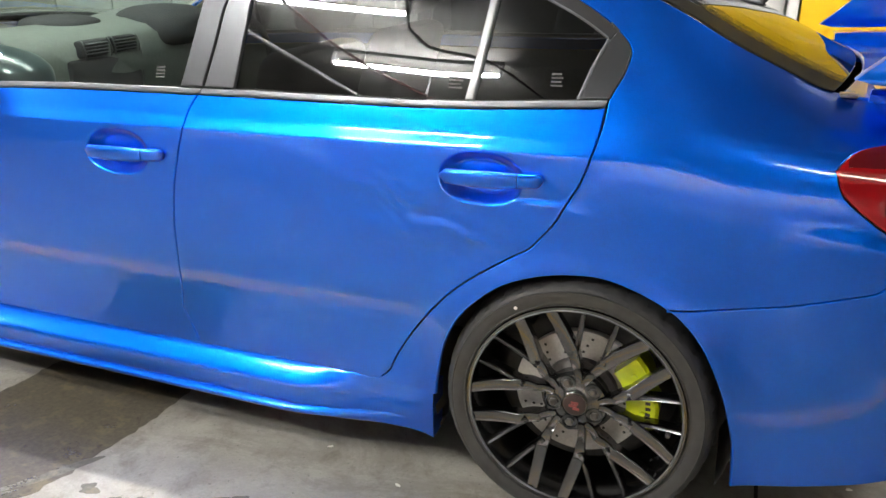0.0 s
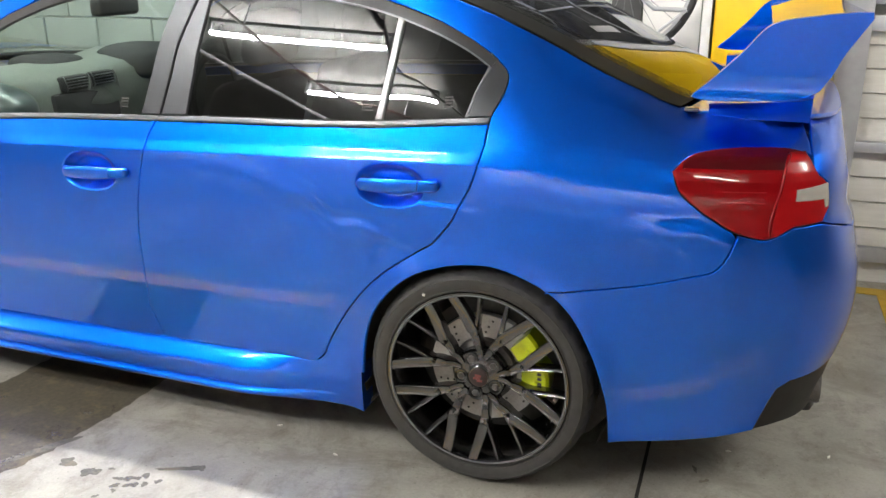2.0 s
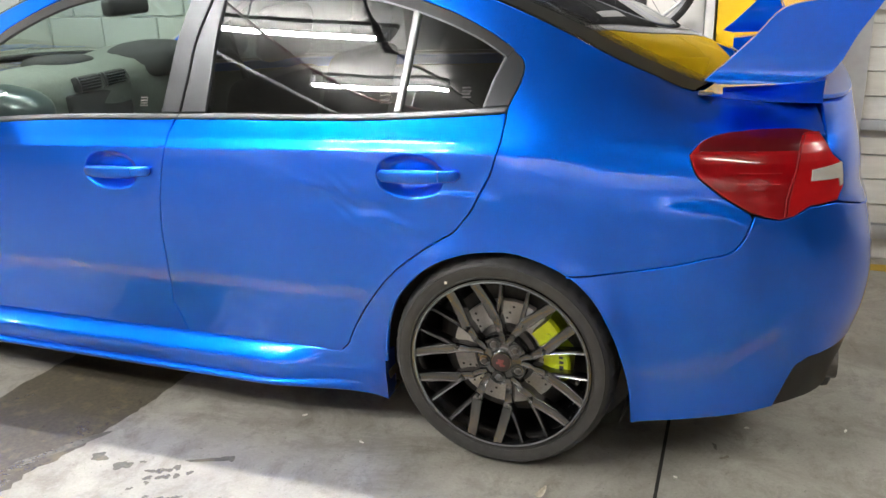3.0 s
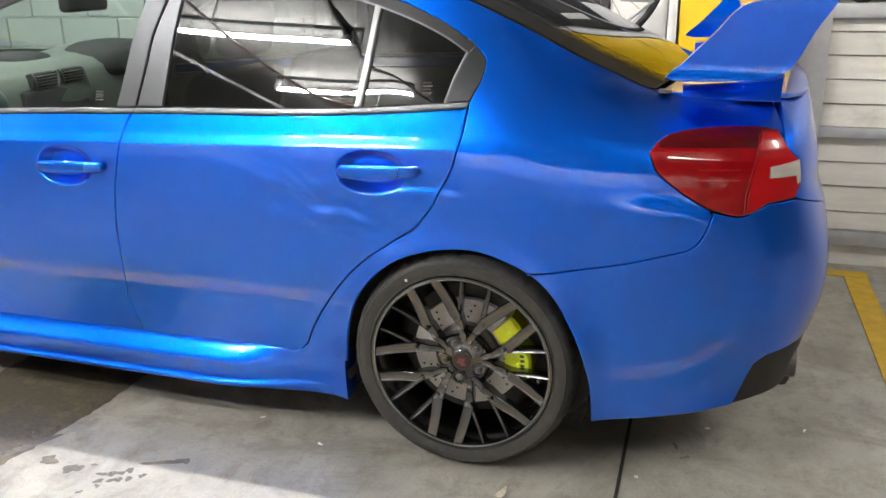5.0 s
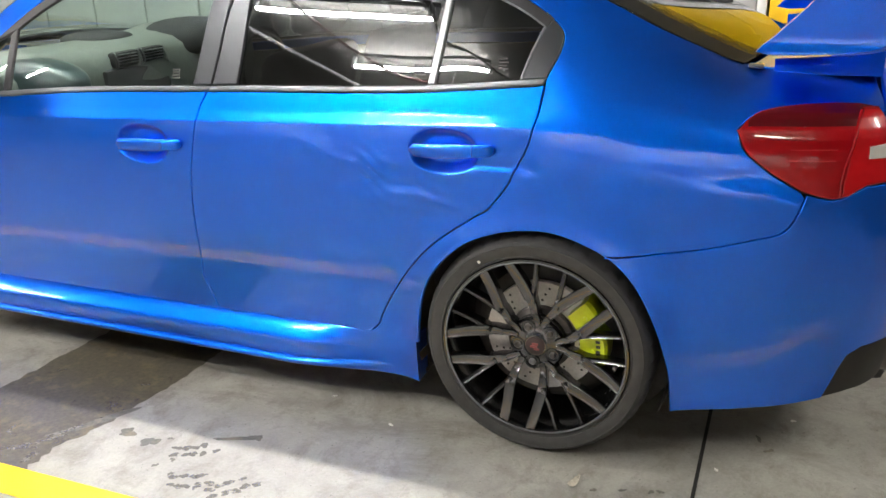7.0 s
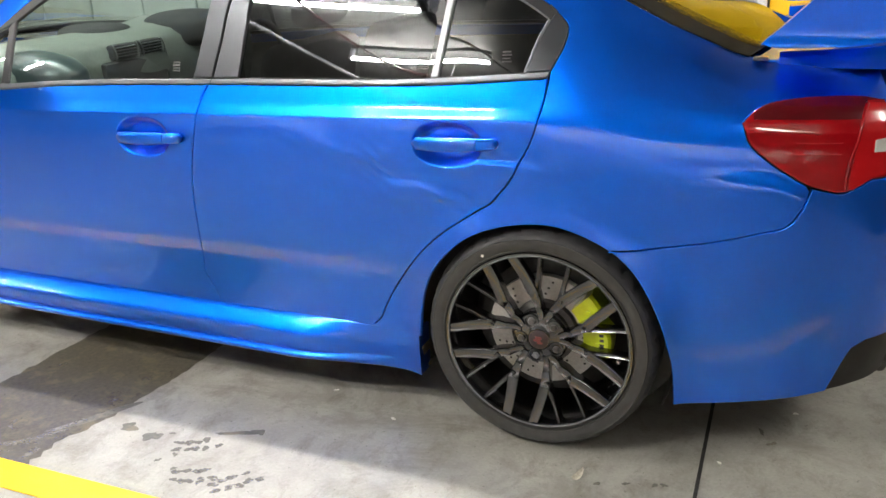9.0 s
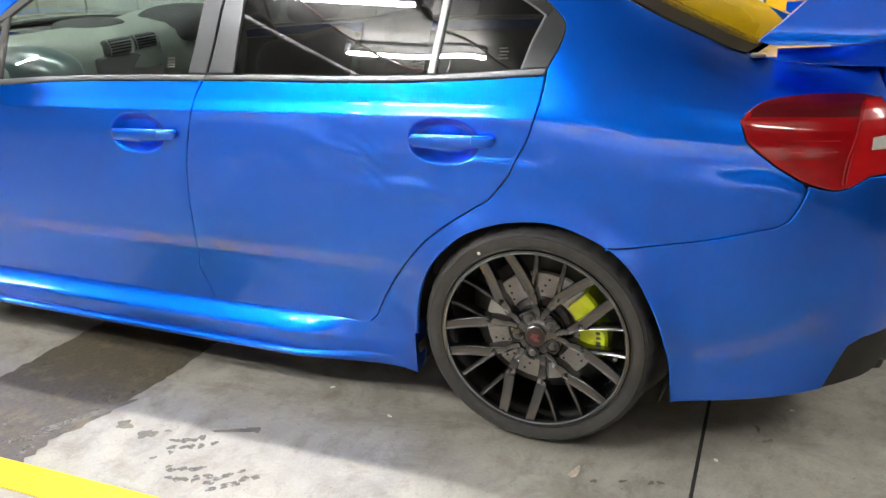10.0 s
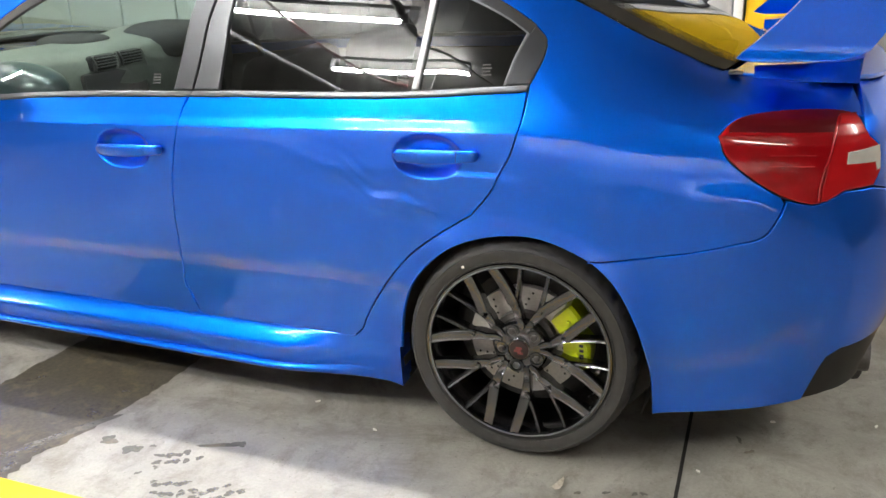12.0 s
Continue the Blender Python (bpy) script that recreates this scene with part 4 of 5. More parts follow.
# ---- door handles ----
def handle(x0, x1, z0, z1, cut_x, mirror):
    """A pull bar bridging its cup, with the lock end."""
    wy = (lambda y: WIDTH - y) if mirror else (lambda y: y)
    out = []
    for a, b, nm in ((x0, cut_x - 0.0012, "pull"), (cut_x + 0.0012, x1, "cap")):
        rows = []
        for t in np.linspace(0, 1, 12):
            x = a + (b - a) * t
            g = (x - x0) / (x1 - x0)
            zm = z0 + (z1 - z0) * g
            end = min(1, math.sqrt(max(0, 1 - max(0, (abs(g - 0.5) - 0.40) / 0.10) ** 2)) + 0.15)
            hz = 0.0195 * end * (0.82 + 0.18 * math.sin(math.pi * min(1, g * 1.2)))
            hy = 0.010 * end
            ym = 0.004 + 0.016 * (2 * abs(g - 0.5)) ** 2.5
            rows.append([(x, wy(ym - hy * math.copysign(abs(math.cos(k)) ** 0.7, math.cos(k))), zm + hz * math.copysign(abs(math.sin(k)) ** 0.8, math.sin(k))) for k in np.linspace(0, 2 * math.pi, 20, endpoint=False)])
        out.append((nm, loft(rows)))
    return out


for side_mirror in (False, True):
    for (x0, x1, z0, z1, cx) in ((-0.346, -0.103, 0.870, 0.880, -0.158), (-1.350, -1.100, 0.832, 0.842, -1.156)):
        h = None
        for nm, bm in handle(x0, x1, z0, z1, cx, side_mirror):
            h = part("door_handle" if h is None else "lock_cap", bm, M["paint"], car if h is None else h, "" if h is None else "blue lock cap")


# ---- wheels ----
def wheel(xw, mirror):
    wy = (lambda y: WIDTH - y) if mirror else (lambda y: y)
    c = (xw, 0, 0.327)
    flip = lambda prof: [(r, wy(y)) for r, y in prof]
    hub = part("wheel", lathe(flip([(0.2625, 0.030), (0.266, 0.024), (0.264, 0.019), (0.258, 0.019), (0.252, 0.028), (0.247, 0.045), (0.240, 0.075), (0.232, 0.20), (0.250, 0.235), (0.2625, 0.235)]), c, seg=96), M["wheel"], car, "dark gunmetal ten-spoke alloy wheel")
    # Paler ring on the rim edge paints in its bright highlight line.
    part("rim_lip", lathe(flip([(0.2560 + 0.0022 * math.cos(a), 0.0195 + 0.0022 * math.sin(a)) for a in np.linspace(0, 2 * math.pi, 8, endpoint=False)]), c, seg=96, closed=True), M["greytrim"], hub, "thin rim lip, paler to paint in its highlight")
    prof = [(0.262, 0.034), (0.2675, 0.024), (0.2690, 0.0195), (0.2715, 0.0195), (0.2730, 0.0215), (0.283, 0.0175), (0.296, 0.0165), (0.3005, 0.0170), (0.3015, 0.0160), (0.3035, 0.0165), (0.3045, 0.0195), (0.3120, 0.0245), (0.3190, 0.036), (0.3235, 0.049), (0.3268, 0.066)]
    bm = bmesh.new()
    seg = 160
    full = prof + [(0.3275, 0.095), (0.3215, 0.097), (0.3215, 0.105), (0.3275, 0.107), (0.3275, 0.140), (0.3215, 0.142), (0.3215, 0.150), (0.3275, 0.152)] + [(r, 0.266 - y) for r, y in prof[::-1]]
    rings = []
    for k, (r, y) in enumerate(full):
        ring = []
        for i in range(seg):
            a = 2 * math.pi * i / seg
            rr = r
            if k in (12, 13, 14, len(full) - 13, len(full) - 14, len(full) - 15) and i % 4 == 0:
                rr = r - 0.0045
            z = 0.327 + rr * math.cos(a)
            ring.append(bm.verts.new((xw + rr * math.sin(a), wy(y), max(z, 0.0015))))
        rings.append(ring)
    for a, b in zip(rings, rings[1:]):
        for i in range(seg):
            j = (i + 1) % seg
            bm.faces.new((a[i], a[j], b[j], b[i]))
    part("tyre", bm, M["tyre"], hub, "black low-profile tyre", angle=25)

    part("paint_dot", disc_cap(bmesh.new(), (xw - 0.150, wy(0.0160), 0.327 + 0.243), 0.0045, 12), M["chip"], hub, "small pale paint dot on the tyre")

    def at(r, a, y):
        return Vector((xw + r * math.sin(a), wy(y), 0.327 + r * math.cos(a)))

    def arm(r0, a0, r1, a1, w0, w1, y0, y1, d0, d1, n=7):
        """A tapered bar with a ridged face between two polar places."""
        p0, p1 = at(r0, a0, y0), at(r1, a1, y1)
        along = (p1 - p0).normalized()
        out = Vector((0, wy(0) - wy(1), 0)).normalized()
        side = along.cross(out).normalized()
        rows = []
        for i in range(n):
            t = i / (n - 1)
            w, d = w0 + (w1 - w0) * t, d0 + (d1 - d0) * t
            sag = 0.006 * math.sin(math.pi * t)
            p = p0.lerp(p1, t) - out * sag
            rows.append([p + side * sx * w - out * (dz if dz < 0.02 else d) for sx, dz in ((0.5, 0.0060), (0.49, 0.0018), (0.43, 0.0), (0.36, 0.0008), (0.0, 0.0032), (-0.36, 0.0008), (-0.43, 0.0), (-0.49, 0.0018), (-0.5, 0.0060), (-0.36, 1), (0.36, 1))])
        return loft(rows)

    def fuse(bm, b2):
        me = bpy.data.meshes.new("tmp")
        b2.to_mesh(me)
        b2.free()
        bm.from_mesh(me)
        bpy.data.meshes.remove(me)

    for k in range(5):
        lug = radians(-25 + 72 * k)
        for s in (-1, 1):
            a0, a1 = lug + s * radians(27), lug + s * radians(9)
            bm = arm(0.058, lug + s * radians(30), 0.100, lug + s * radians(24.0), 0.018, 0.021, 0.052, 0.044, 0.036, 0.040)
            fuse(bm, arm(0.098, lug + s * radians(24.1), 0.148, lug + s * radians(18.8), 0.021, 0.031, 0.044, 0.037, 0.040, 0.040))
            fuse(bm, arm(0.145, lug + s * radians(18.9), 0.256, a1, 0.031, 0.028, 0.037, 0.023, 0.040, 0.032))
            fuse(bm, arm(0.130, lug + s * radians(21.5), 0.256, lug + s * radians(27), 0.0145, 0.0120, 0.041, 0.025, 0.034, 0.028))
            part("spoke", bm, M["wheel"], hub, angle=40)
    part("hub_face", lathe(flip([(0.0, 0.050), (0.030, 0.050), (0.034, 0.054), (0.050, 0.058), (0.074, 0.060), (0.080, 0.068), (0.080, 0.10), (0.0, 0.10)]), c, seg=48), M["wheel"], hub)
    part("centre_cap", lathe(flip([(0.0, 0.0445), (0.024, 0.045), (0.0275, 0.047), (0.028, 0.052)]), c, seg=32), M["badge"], hub, "dark maroon centre cap")
    for dx, dz, wx, wz in ((0.0, 0.006, 0.009, 0.004), (-0.004, -0.002, 0.010, 0.0035), (0.004, -0.009, 0.008, 0.003)):
        part("cap_mark", box(xw + dx - wx, xw + dx + wx, *sorted((wy(0.0440), wy(0.0450))), 0.327 + dz - wz, 0.327 + dz + wz, 0.0004, seg=1), M["glyph"], hub, "faded pink shape on the cap")
    for k in range(5):
        a = radians(-25 + 72 * k)
        p = at(0.0545, a, 0)
        part("lug_seat", lathe(flip([(0.0205, 0.0560), (0.0195, 0.0525), (0.0175, 0.0660), (0.0, 0.066)]), (p.x, 0, p.z), seg=20), M["rubber"], hub, "dark lug recess")
        part("lug_nut", lathe(flip([(0.0, 0.050), (0.0075, 0.0505), (0.0105, 0.054), (0.0108, 0.066)]), (p.x, 0, p.z), seg=6 if k else 14), M["chrome"] if k == 3 else M["hat"], hub)
    disc = part("brake_disc", lathe(flip([(0.095, 0.118), (0.163, 0.118), (0.1635, 0.121), (0.1635, 0.138), (0.095, 0.138)]), c, seg=64), M["disc"], hub, "drilled steel brake disc")
    part("disc_hat", lathe(flip([(0.0, 0.092), (0.082, 0.092), (0.094, 0.098), (0.096, 0.130)]), c, seg=48), M["hat"], hub)
    for k in range(30):
        for r, o in ((0.110, 0), (0.128, 0.07), (0.147, 0.14)):
            if k % 2 == 0:
                p = at(r, 2 * math.pi * k / 30 + o, 0)
                part("drill_hole", disc_cap(bmesh.new(), (p.x, wy(0.1174), p.z), 0.0038, 8), M["under"], disc, smooth=False)
    part("backing_plate", disc_cap(bmesh.new(), (xw, wy(0.150), 0.327), 0.20, 40), M["under"], hub)
    front = xw < -1
    bm = bmesh.new()
    lo, hi = (44, 103) if not front else (-105, -40)
    rows = []
    for a in np.linspace(radians(lo), radians(hi), 15):
        g = (math.degrees(a) - lo) / (hi - lo)
        mid = 1 - 0.42 * math.exp(-(((g - 0.5) / 0.10) ** 2))
        ro, ri = 0.150 + 0.045 * mid, 0.118
        rows.append([at(ri, a, 0.080), at(ro - 0.008, a, 0.074), at(ro, a, 0.082), at(ro, a, 0.170), at(ri, a, 0.170)])
    part("brake_caliper", loft(rows), M["caliper"], hub, "lime yellow brake caliper", angle=30)
    for k in range(4):
        p = at(0.170, radians((82 + 5 * k) * (-1 if front else 1)), 0)
        part("caliper_mark", box(p.x - 0.006, p.x + 0.006, *sorted((wy(0.0742), wy(0.0760))), p.z - 0.004, p.z + 0.004), M["under"], hub, "small black bar on the caliper")
    for a0 in (56, 92):
        p = at(0.158, radians(a0 if not front else -a0), 0)
        part("caliper_bolt", lathe(flip([(0.0, 0.070), (0.006, 0.070), (0.007, 0.076), (0.007, 0.09)]), (p.x, 0, p.z), seg=8), M["caliper"], hub)
    p = at(0.225, radians(97), 0)
    part("valve", lathe(flip([(0.0, 0.030), (0.004, 0.030), (0.0055, 0.034), (0.0055, 0.07)]), (p.x, 0, p.z), seg=10), M["chrome"], hub)


for side_mirror in (False, True):
    for xw in (0.0, -2.65):
        wheel(xw, side_mirror)


# ---- rear wing ----
def plate(points, y0, y1, bevel=0.006):
    """A flat blade cut from a side outline, with rounded edges."""
    pts = spline(points, 0.02, True)
    a = np.array(pts)
    c = a.mean(0)
    rows = []
    for y, sc in ((y0, 0.985), (y0 + bevel, 1.0), (y1 - bevel, 1.0), (y1, 0.985)):
        rows.append([(c[0] + (p[0] - c[0]) * sc, y, c[1] + (p[1] - c[1]) * sc) for p in a])
    return loft(rows)


UPRIGHT = [(0.500, 1.117), (0.541, 1.155), (0.612, 1.227), (0.676, 1.296), (0.773, 1.317), (0.860, 1.326), (0.890, 1.326), (0.893, 1.312), (0.845, 1.233), (0.818, 1.174), (0.796, 1.141), (0.768, 1.127), (0.71, 1.117), (0.607, 1.110), (0.534, 1.109)]


def swept_upright(y0, y1, side):
    """A wing end plate whose lower edge sweeps outwards."""
    bm = plate(UPRIGHT, y0, y1, 0.010)
    for k in range(12):
        bmesh.ops.bisect_plane(bm, geom=bm.verts[:] + bm.edges[:] + bm.faces[:], plane_co=(0, 0, 1.115 + 0.0055 * k), plane_no=(0, 0, 1))
    for v in bm.verts:
        v.co.y -= side * 0.014 * (max(0.0, 1.156 - v.co.z) / 0.046) ** 2 * min(1.0, max(0.0, (v.co.x - 0.56) / 0.16))
    return bm


spoiler = part("rear_wing", plate([(0.680, 1.276), (0.760, 1.288), (0.830, 1.294), (0.890, 1.310), (0.894, 1.318), (0.840, 1.318), (0.760, 1.310), (0.680, 1.290)], 0.215, WIDTH - 0.215, 0.006), M["paint"], car, "tall blue rear wing")
for y0, y1 in ((0.190, 0.232), (WIDTH - 0.232, WIDTH - 0.190)):
    part("upright", swept_upright(y0, y1, 1 if y0 < 1 else -1), M["paint"], spoiler, angle=50)
    yc = (y0 + y1) / 2 + (0.03 if y0 < 1 else -0.03)
    o = (lambda y: y) if y0 < 1 else (lambda y: WIDTH - y)
    foot = loft([[(x, o(0.222), zt - 0.002), (x, o(0.272), zt - 0.010), (x, o(0.292), 1.075), (x, o(0.298), 1.050), (x, o(0.36), 1.050), (x, o(0.36), zt)] for x, zt in ((0.545, 1.100), (0.60, 1.104), (0.70, 1.110), (0.76, 1.116), (0.79, 1.124))])
    part("foot", foot, M["paint"], spoiler)
part("screen_trim", box(0.484, 0.520, 0.268, 0.30, 1.068, 1.077, 0.003), M["chrome"], car, "bright trim at the foot of the rear glass")

# exhaust tips under the diffuser
for y in (0.315, 0.415, WIDTH - 0.315, WIDTH - 0.415):
    part("exhaust_tip", lathe([(0.040, 0.70), (0.044, 0.898), (0.042, 0.905), (0.038, 0.90), (0.036, 0.70)], (0, y, 0.318), axis="x", seg=24), M["hat"], car, "dark sooty exhaust tip")


# ---- door mirrors ----
def mirror_shell(mirror):
    wy = (lambda y: WIDTH - y) if mirror else (lambda y: y)
    rows = []
    for t in np.linspace(0, 1, 14):
        y = 0.055 - 0.225 * t
        e = max(0.10, math.sin(math.pi * (0.18 + 0.80 * t)) ** 0.45)
        hx, hz = 0.055 * e, 0.072 * e
        rows.append([(-1.95 + 0.02 * t + hx * math.copysign(abs(math.cos(k)) ** 0.75, math.cos(k)), wy(y), 1.015 + 0.02 * t + hz * math.copysign(abs(math.sin(k)) ** 0.75, math.sin(k))) for k in np.linspace(0, 2 * math.pi, 24, endpoint=False)])
    return loft(rows)


for side_mirror in (False, True):
    part("door_mirror", mirror_shell(side_mirror), M["mirror"], car, "glossy dark door mirror")


# ---- cabin ----
def cushion(x0, x1, y0, y1, z0, z1, lean=0.0, r=0.05):
    bm = box(x0, x1, y0, y1, z0, z1, bevel=r, seg=3)
    for v in bm.verts:
        v.co.x += (v.co.z - z0) * lean
    return bm


for yc in (0.53, WIDTH - 0.53):
    part("seat_cushion", cushion(-1.62, -1.10, yc - 0.25, yc + 0.25, 0.40, 0.58), M["cloth"], car, "black cloth seat cushion")
    part("seat_back", cushion(-1.12, -0.98, yc - 0.24, yc + 0.24, 0.52, 1.08, 0.25), M["cloth"], car, "black cloth seat back")
    part("headrest", cushion(-0.94, -0.84, yc - 0.13, yc + 0.13, 1.12, 1.30, 0.15, 0.04), M["cloth"], car, "black headrest")
    part("rear_headrest", cushion(-0.02, 0.08, yc - 0.12, yc + 0.12, 1.02, 1.14, 0.1, 0.03), M["cloth"], car, "black rear headrest")
part("rear_bench", cushion(-0.62, -0.15, 0.18, WIDTH - 0.18, 0.40, 0.60), M["cloth"], car, "black rear bench")
part("rear_bench_back", cushion(-0.20, -0.05, 0.18, WIDTH - 0.18, 0.55, 1.02, 0.25), M["cloth"], car, "black rear bench back")
part("parcel_shelf", box(0.0, 0.46, 0.30, WIDTH - 0.30, 1.00, 1.02, 0.005), M["cloth"], car)
dash_rows = []
for y in np.linspace(0.16, WIDTH - 0.16, 33):
    edge = 0.04 * (1 - min(1, (y - 0.16) / 0.22)) ** 2
    hood = 0.03 * math.exp(-(((y - 1.27) / 0.20) ** 2))
    swell = 0.03 * math.exp(-(((y - 0.90) / 0.22) ** 2))
    t = -edge + hood
    dash_rows.append([(-2.35, y, 0.60), (-2.46, y, 0.97 + t), (-2.20, y, 1.055 + t), (-2.04, y, 1.050 + t), (-1.965 + swell, y, 1.034 + t), (-1.925 + swell, y, 1.000 + t), (-1.915 + swell, y, 0.90 + t), (-1.94, y, 0.78), (-2.0, y, 0.60)])
dashboard = part("dashboard", loft(dash_rows), M["dash"], car, "grey moulded dashboard", angle=50)
part("console_panel", box(-1.93, -1.892, 0.600, 0.965, 0.72, 0.958, 0.014), M["cloth"], dashboard, "black console panel")
for yc in (0.722, 0.875):
    vent = part("vent_recess", box(-1.93, -1.890, yc - 0.070, yc + 0.070, 0.962, 1.022, 0.012), M["cloth"], dashboard, "black air vent surround")
    for k in range(4):
        part("vent_slat", box(-1.892, -1.880, yc - 0.056, yc + 0.056, 0.975 + 0.0115 * k, 0.9775 + 0.0115 * k, 0.001), M["greytrim"], vent, "thin grey vent slat")
    for yo in (-0.066, 0.066):
        part("vent_rim", rod([(-1.888 + 0.010 * math.sin(math.pi * k / 6), yc + yo + 0.006 * math.cos(math.pi * k / 6), 0.960 + 0.064 * k / 6) for k in range(7)], 0.0028, 6), M["chrome"], vent, "bright curved vent rim")
for yc, hw, x0, x1, z0, z1, nm in ((1.27, 0.20, -2.17, -1.86, 0.94, 1.105, "binnacle_hood"), (0.90, 0.13, -2.34, -2.06, 1.00, 1.080, "display_hood")):
    bm = bmesh.new()
    bmesh.ops.create_uvsphere(bm, u_segments=24, v_segments=14, radius=1.0)
    for v in bm.verts:
        p = [math.copysign(abs(c) ** 0.7, c) for c in v.co]
        v.co = Vector(((x0 + x1) / 2 + (x1 - x0) / 2 * p[0], yc + hw * p[1], (z0 + z1) / 2 + (z1 - z0) / 2 * p[2]))
    part(nm, bm, M["cloth"], dashboard, "black rounded hood on the dashboard")
part("stack_edge", rod([(-1.905, 0.955, 1.01), (-1.895, 0.965, 0.96), (-1.90, 0.975, 0.86), (-1.93, 0.98, 0.72)], 0.006, 8), M["chrome"], dashboard, "bright line beside the centre stack")
hood_bm = bmesh.new()
bmesh.ops.create_uvsphere(hood_bm, u_segments=28, v_segments=16, radius=1.0)
for v in hood_bm.verts:
    p = [math.copysign(abs(c) ** 0.8, c) for c in v.co]
    v.co = Vector((-1.885 + 0.165 * p[0], 0.30 + 0.10 * p[1], 0.965 + 0.078 * p[2] - 0.02 * p[0]))
part("dash_hood", hood_bm, M["mirror"], dashboard, "glossy dark rounded dash hood")
part("steering_wheel", lathe([(0.175 + 0.014 * math.cos(a), 0.014 * math.sin(a)) for a in np.linspace(0, 2 * math.pi, 12, endpoint=False)], (-1.62, 1.27, 0.88), axis="x", seg=36, closed=True), M["cloth"], car, "black steering wheel")
part("rear_view_mirror", cushion(-1.82, -1.76, MID - 0.14, MID + 0.10, 1.245, 1.315, 0.0, 0.02), M["black"], car, "black interior mirror")

# ---- garage ----
floor = part("floor", box(-9, 7, -9, 2.40, -0.2, 0.0), M["floor"], None, smooth=False)
tagged(floor, "grey stained concrete garage floor", "floor", kind="structure")
WALL = 2.25


def setting(name, bm, mat, label, category, **k):
    return tagged(part(name, bm, mat, None, smooth=k.get("smooth", False)), label, category, kind="structure")


wall_back = setting("wall_back", box(-9, 7, WALL + 0.012, WALL + 0.2, 0.0, 2.75), M["mortar"], "grey blockwork wall with pale mortar joints", "wall")
# Unseen wall, made pale so that the car's flank reflects it.
setting("wall_front", box(-9, 7, -9.2, -9.0, 0.0, 2.75), M["wall_far"], "unseen wall across the aisle, made pale for the paint to reflect", "wall")
setting("wall_left", box(-9.2, -9, -9.2, 2.4, 0.0, 2.75), M["wall_end"], "grey end wall of the garage", "wall")
setting("wall_right", box(7, 7.2, -9.2, 2.4, 0.0, 2.75), M["wall_end"], "grey end wall of the garage", "wall")
setting("ceiling", box(-9.2, 7.2, -9.2, 2.4, 2.75, 2.95), M["ceiling"], "raw concrete garage ceiling", "ceiling")
setting("dado", box(-9, 7, -9.0, -8.97, 0.15, 0.85), M["brick"], "pink-brown painted band along the far wall", "wall band")

# floor joint and bay lines
setting("floor_joint", box(0.449, 0.459, -9, 2.24, -0.001, 0.002), M["joint"], "black filled joint across the floor", "floor joint")
setting("bay_line_near", box(-4.5, 1.375, -0.650, -0.545, 0.0005, 0.004), M["yellow_line"], "bright yellow bay line on the concrete", "bay line")
setting("bay_line_far", box(-4.5, 1.38, 2.02, 2.10, 0.0005, 0.004), M["old_yellow"], "faded yellow bay line beside the wall", "bay line")
setting("bay_line_end", box(1.275, 1.375, -0.543, 2.018, 0.0005, 0.004), M["old_yellow"], "faded yellow bay end line", "bay line")


# ceiling lights, with some unseen ones added as fill
def tube_light(x0, x1, y, z=2.64, glow="tube"):
    ob = group_node("tube_light", "long white fluorescent ceiling light, switched on, some added unseen as fill", "ceiling light", ((x0 + x1) / 2, y, z), "ceiling tube lights")
    part("housing", box(x0, x1, y - 0.013, y + 0.013, 2.72, 2.75, 0.005), M["charcoal"], ob, "slim dark housing")
    for xe in (x0 + 0.012, x1 - 0.012):
        part("lamp_holder", box(xe - 0.012, xe + 0.012, y - 0.012, y + 0.012, z - 0.016, 2.72, 0.003), M["steel"], ob, "grey lamp holder")
    part("tube", lathe([(0.0, x0 + 0.02), (0.011, x0 + 0.02), (0.0135, x0 + 0.05), (0.0135, x1 - 0.05), (0.011, x1 - 0.02), (0.0, x1 - 0.02)], (0, y, z), axis="x", seg=12), M[glow], ob, "glowing white tube")
    return ob


# The last two tubes are unseen, added to brighten the front door's top.
for x0, x1, y in ((-2.56, -1.48, -1.92), (-2.23, -1.19, -2.56), (-6.4, -5.3, -1.92), (-6.2, -5.1, -2.56)):
    tube_light(x0, x1, y)
for x0 in (-3.0, -1.45):
    tube_light(x0, x0 + 1.35, 0.53, glow="tube_new")
# Unseen tube added to light the white boards at the right.
tube_light(2.5, 3.7, 0.30)
tube_light(0.95, 2.05, -1.92, glow="tube_old")
# Unseen row added to brighten the far wall that the paint reflects.
for x0 in (-7.4, -4.9, -2.4, 0.1, 2.6, 5.1):
    tube_light(x0, x0 + 1.2, -7.75, glow="tube_added")

# ---- pipes under the ceiling ----
sprinkler = group_node("sprinkler_pipe", "dark red sprinkler pipe hung under the ceiling", "pipe", (-2.2, -2.2, 2.58))
part("pipe", rod([(-2.35, -0.8, 2.58), (-2.19, -1.72, 2.58), (-2.15, -1.91, 2.58), (-2.07, -2.20, 2.58), (-1.95, -2.43, 2.58), (-1.82, -2.60, 2.58), (-1.66, -2.78, 2.58), (-1.30, -3.18, 2.58), (-0.6, -3.9, 2.58)], 0.0105, 8), M["red_pipe"], sprinkler)
for p in ((-2.19, -1.72), (-1.66, -2.78)):
    part("hanger", rod([(p[0], p[1], 2.58), (p[0], p[1], 2.752)], 0.005, 6), M["steel"], sprinkler, "thin steel hanger rod")
conduit = group_node("conduit", "pale grey conduit under the ceiling", "conduit", (-2.6, -2.4, 2.6))
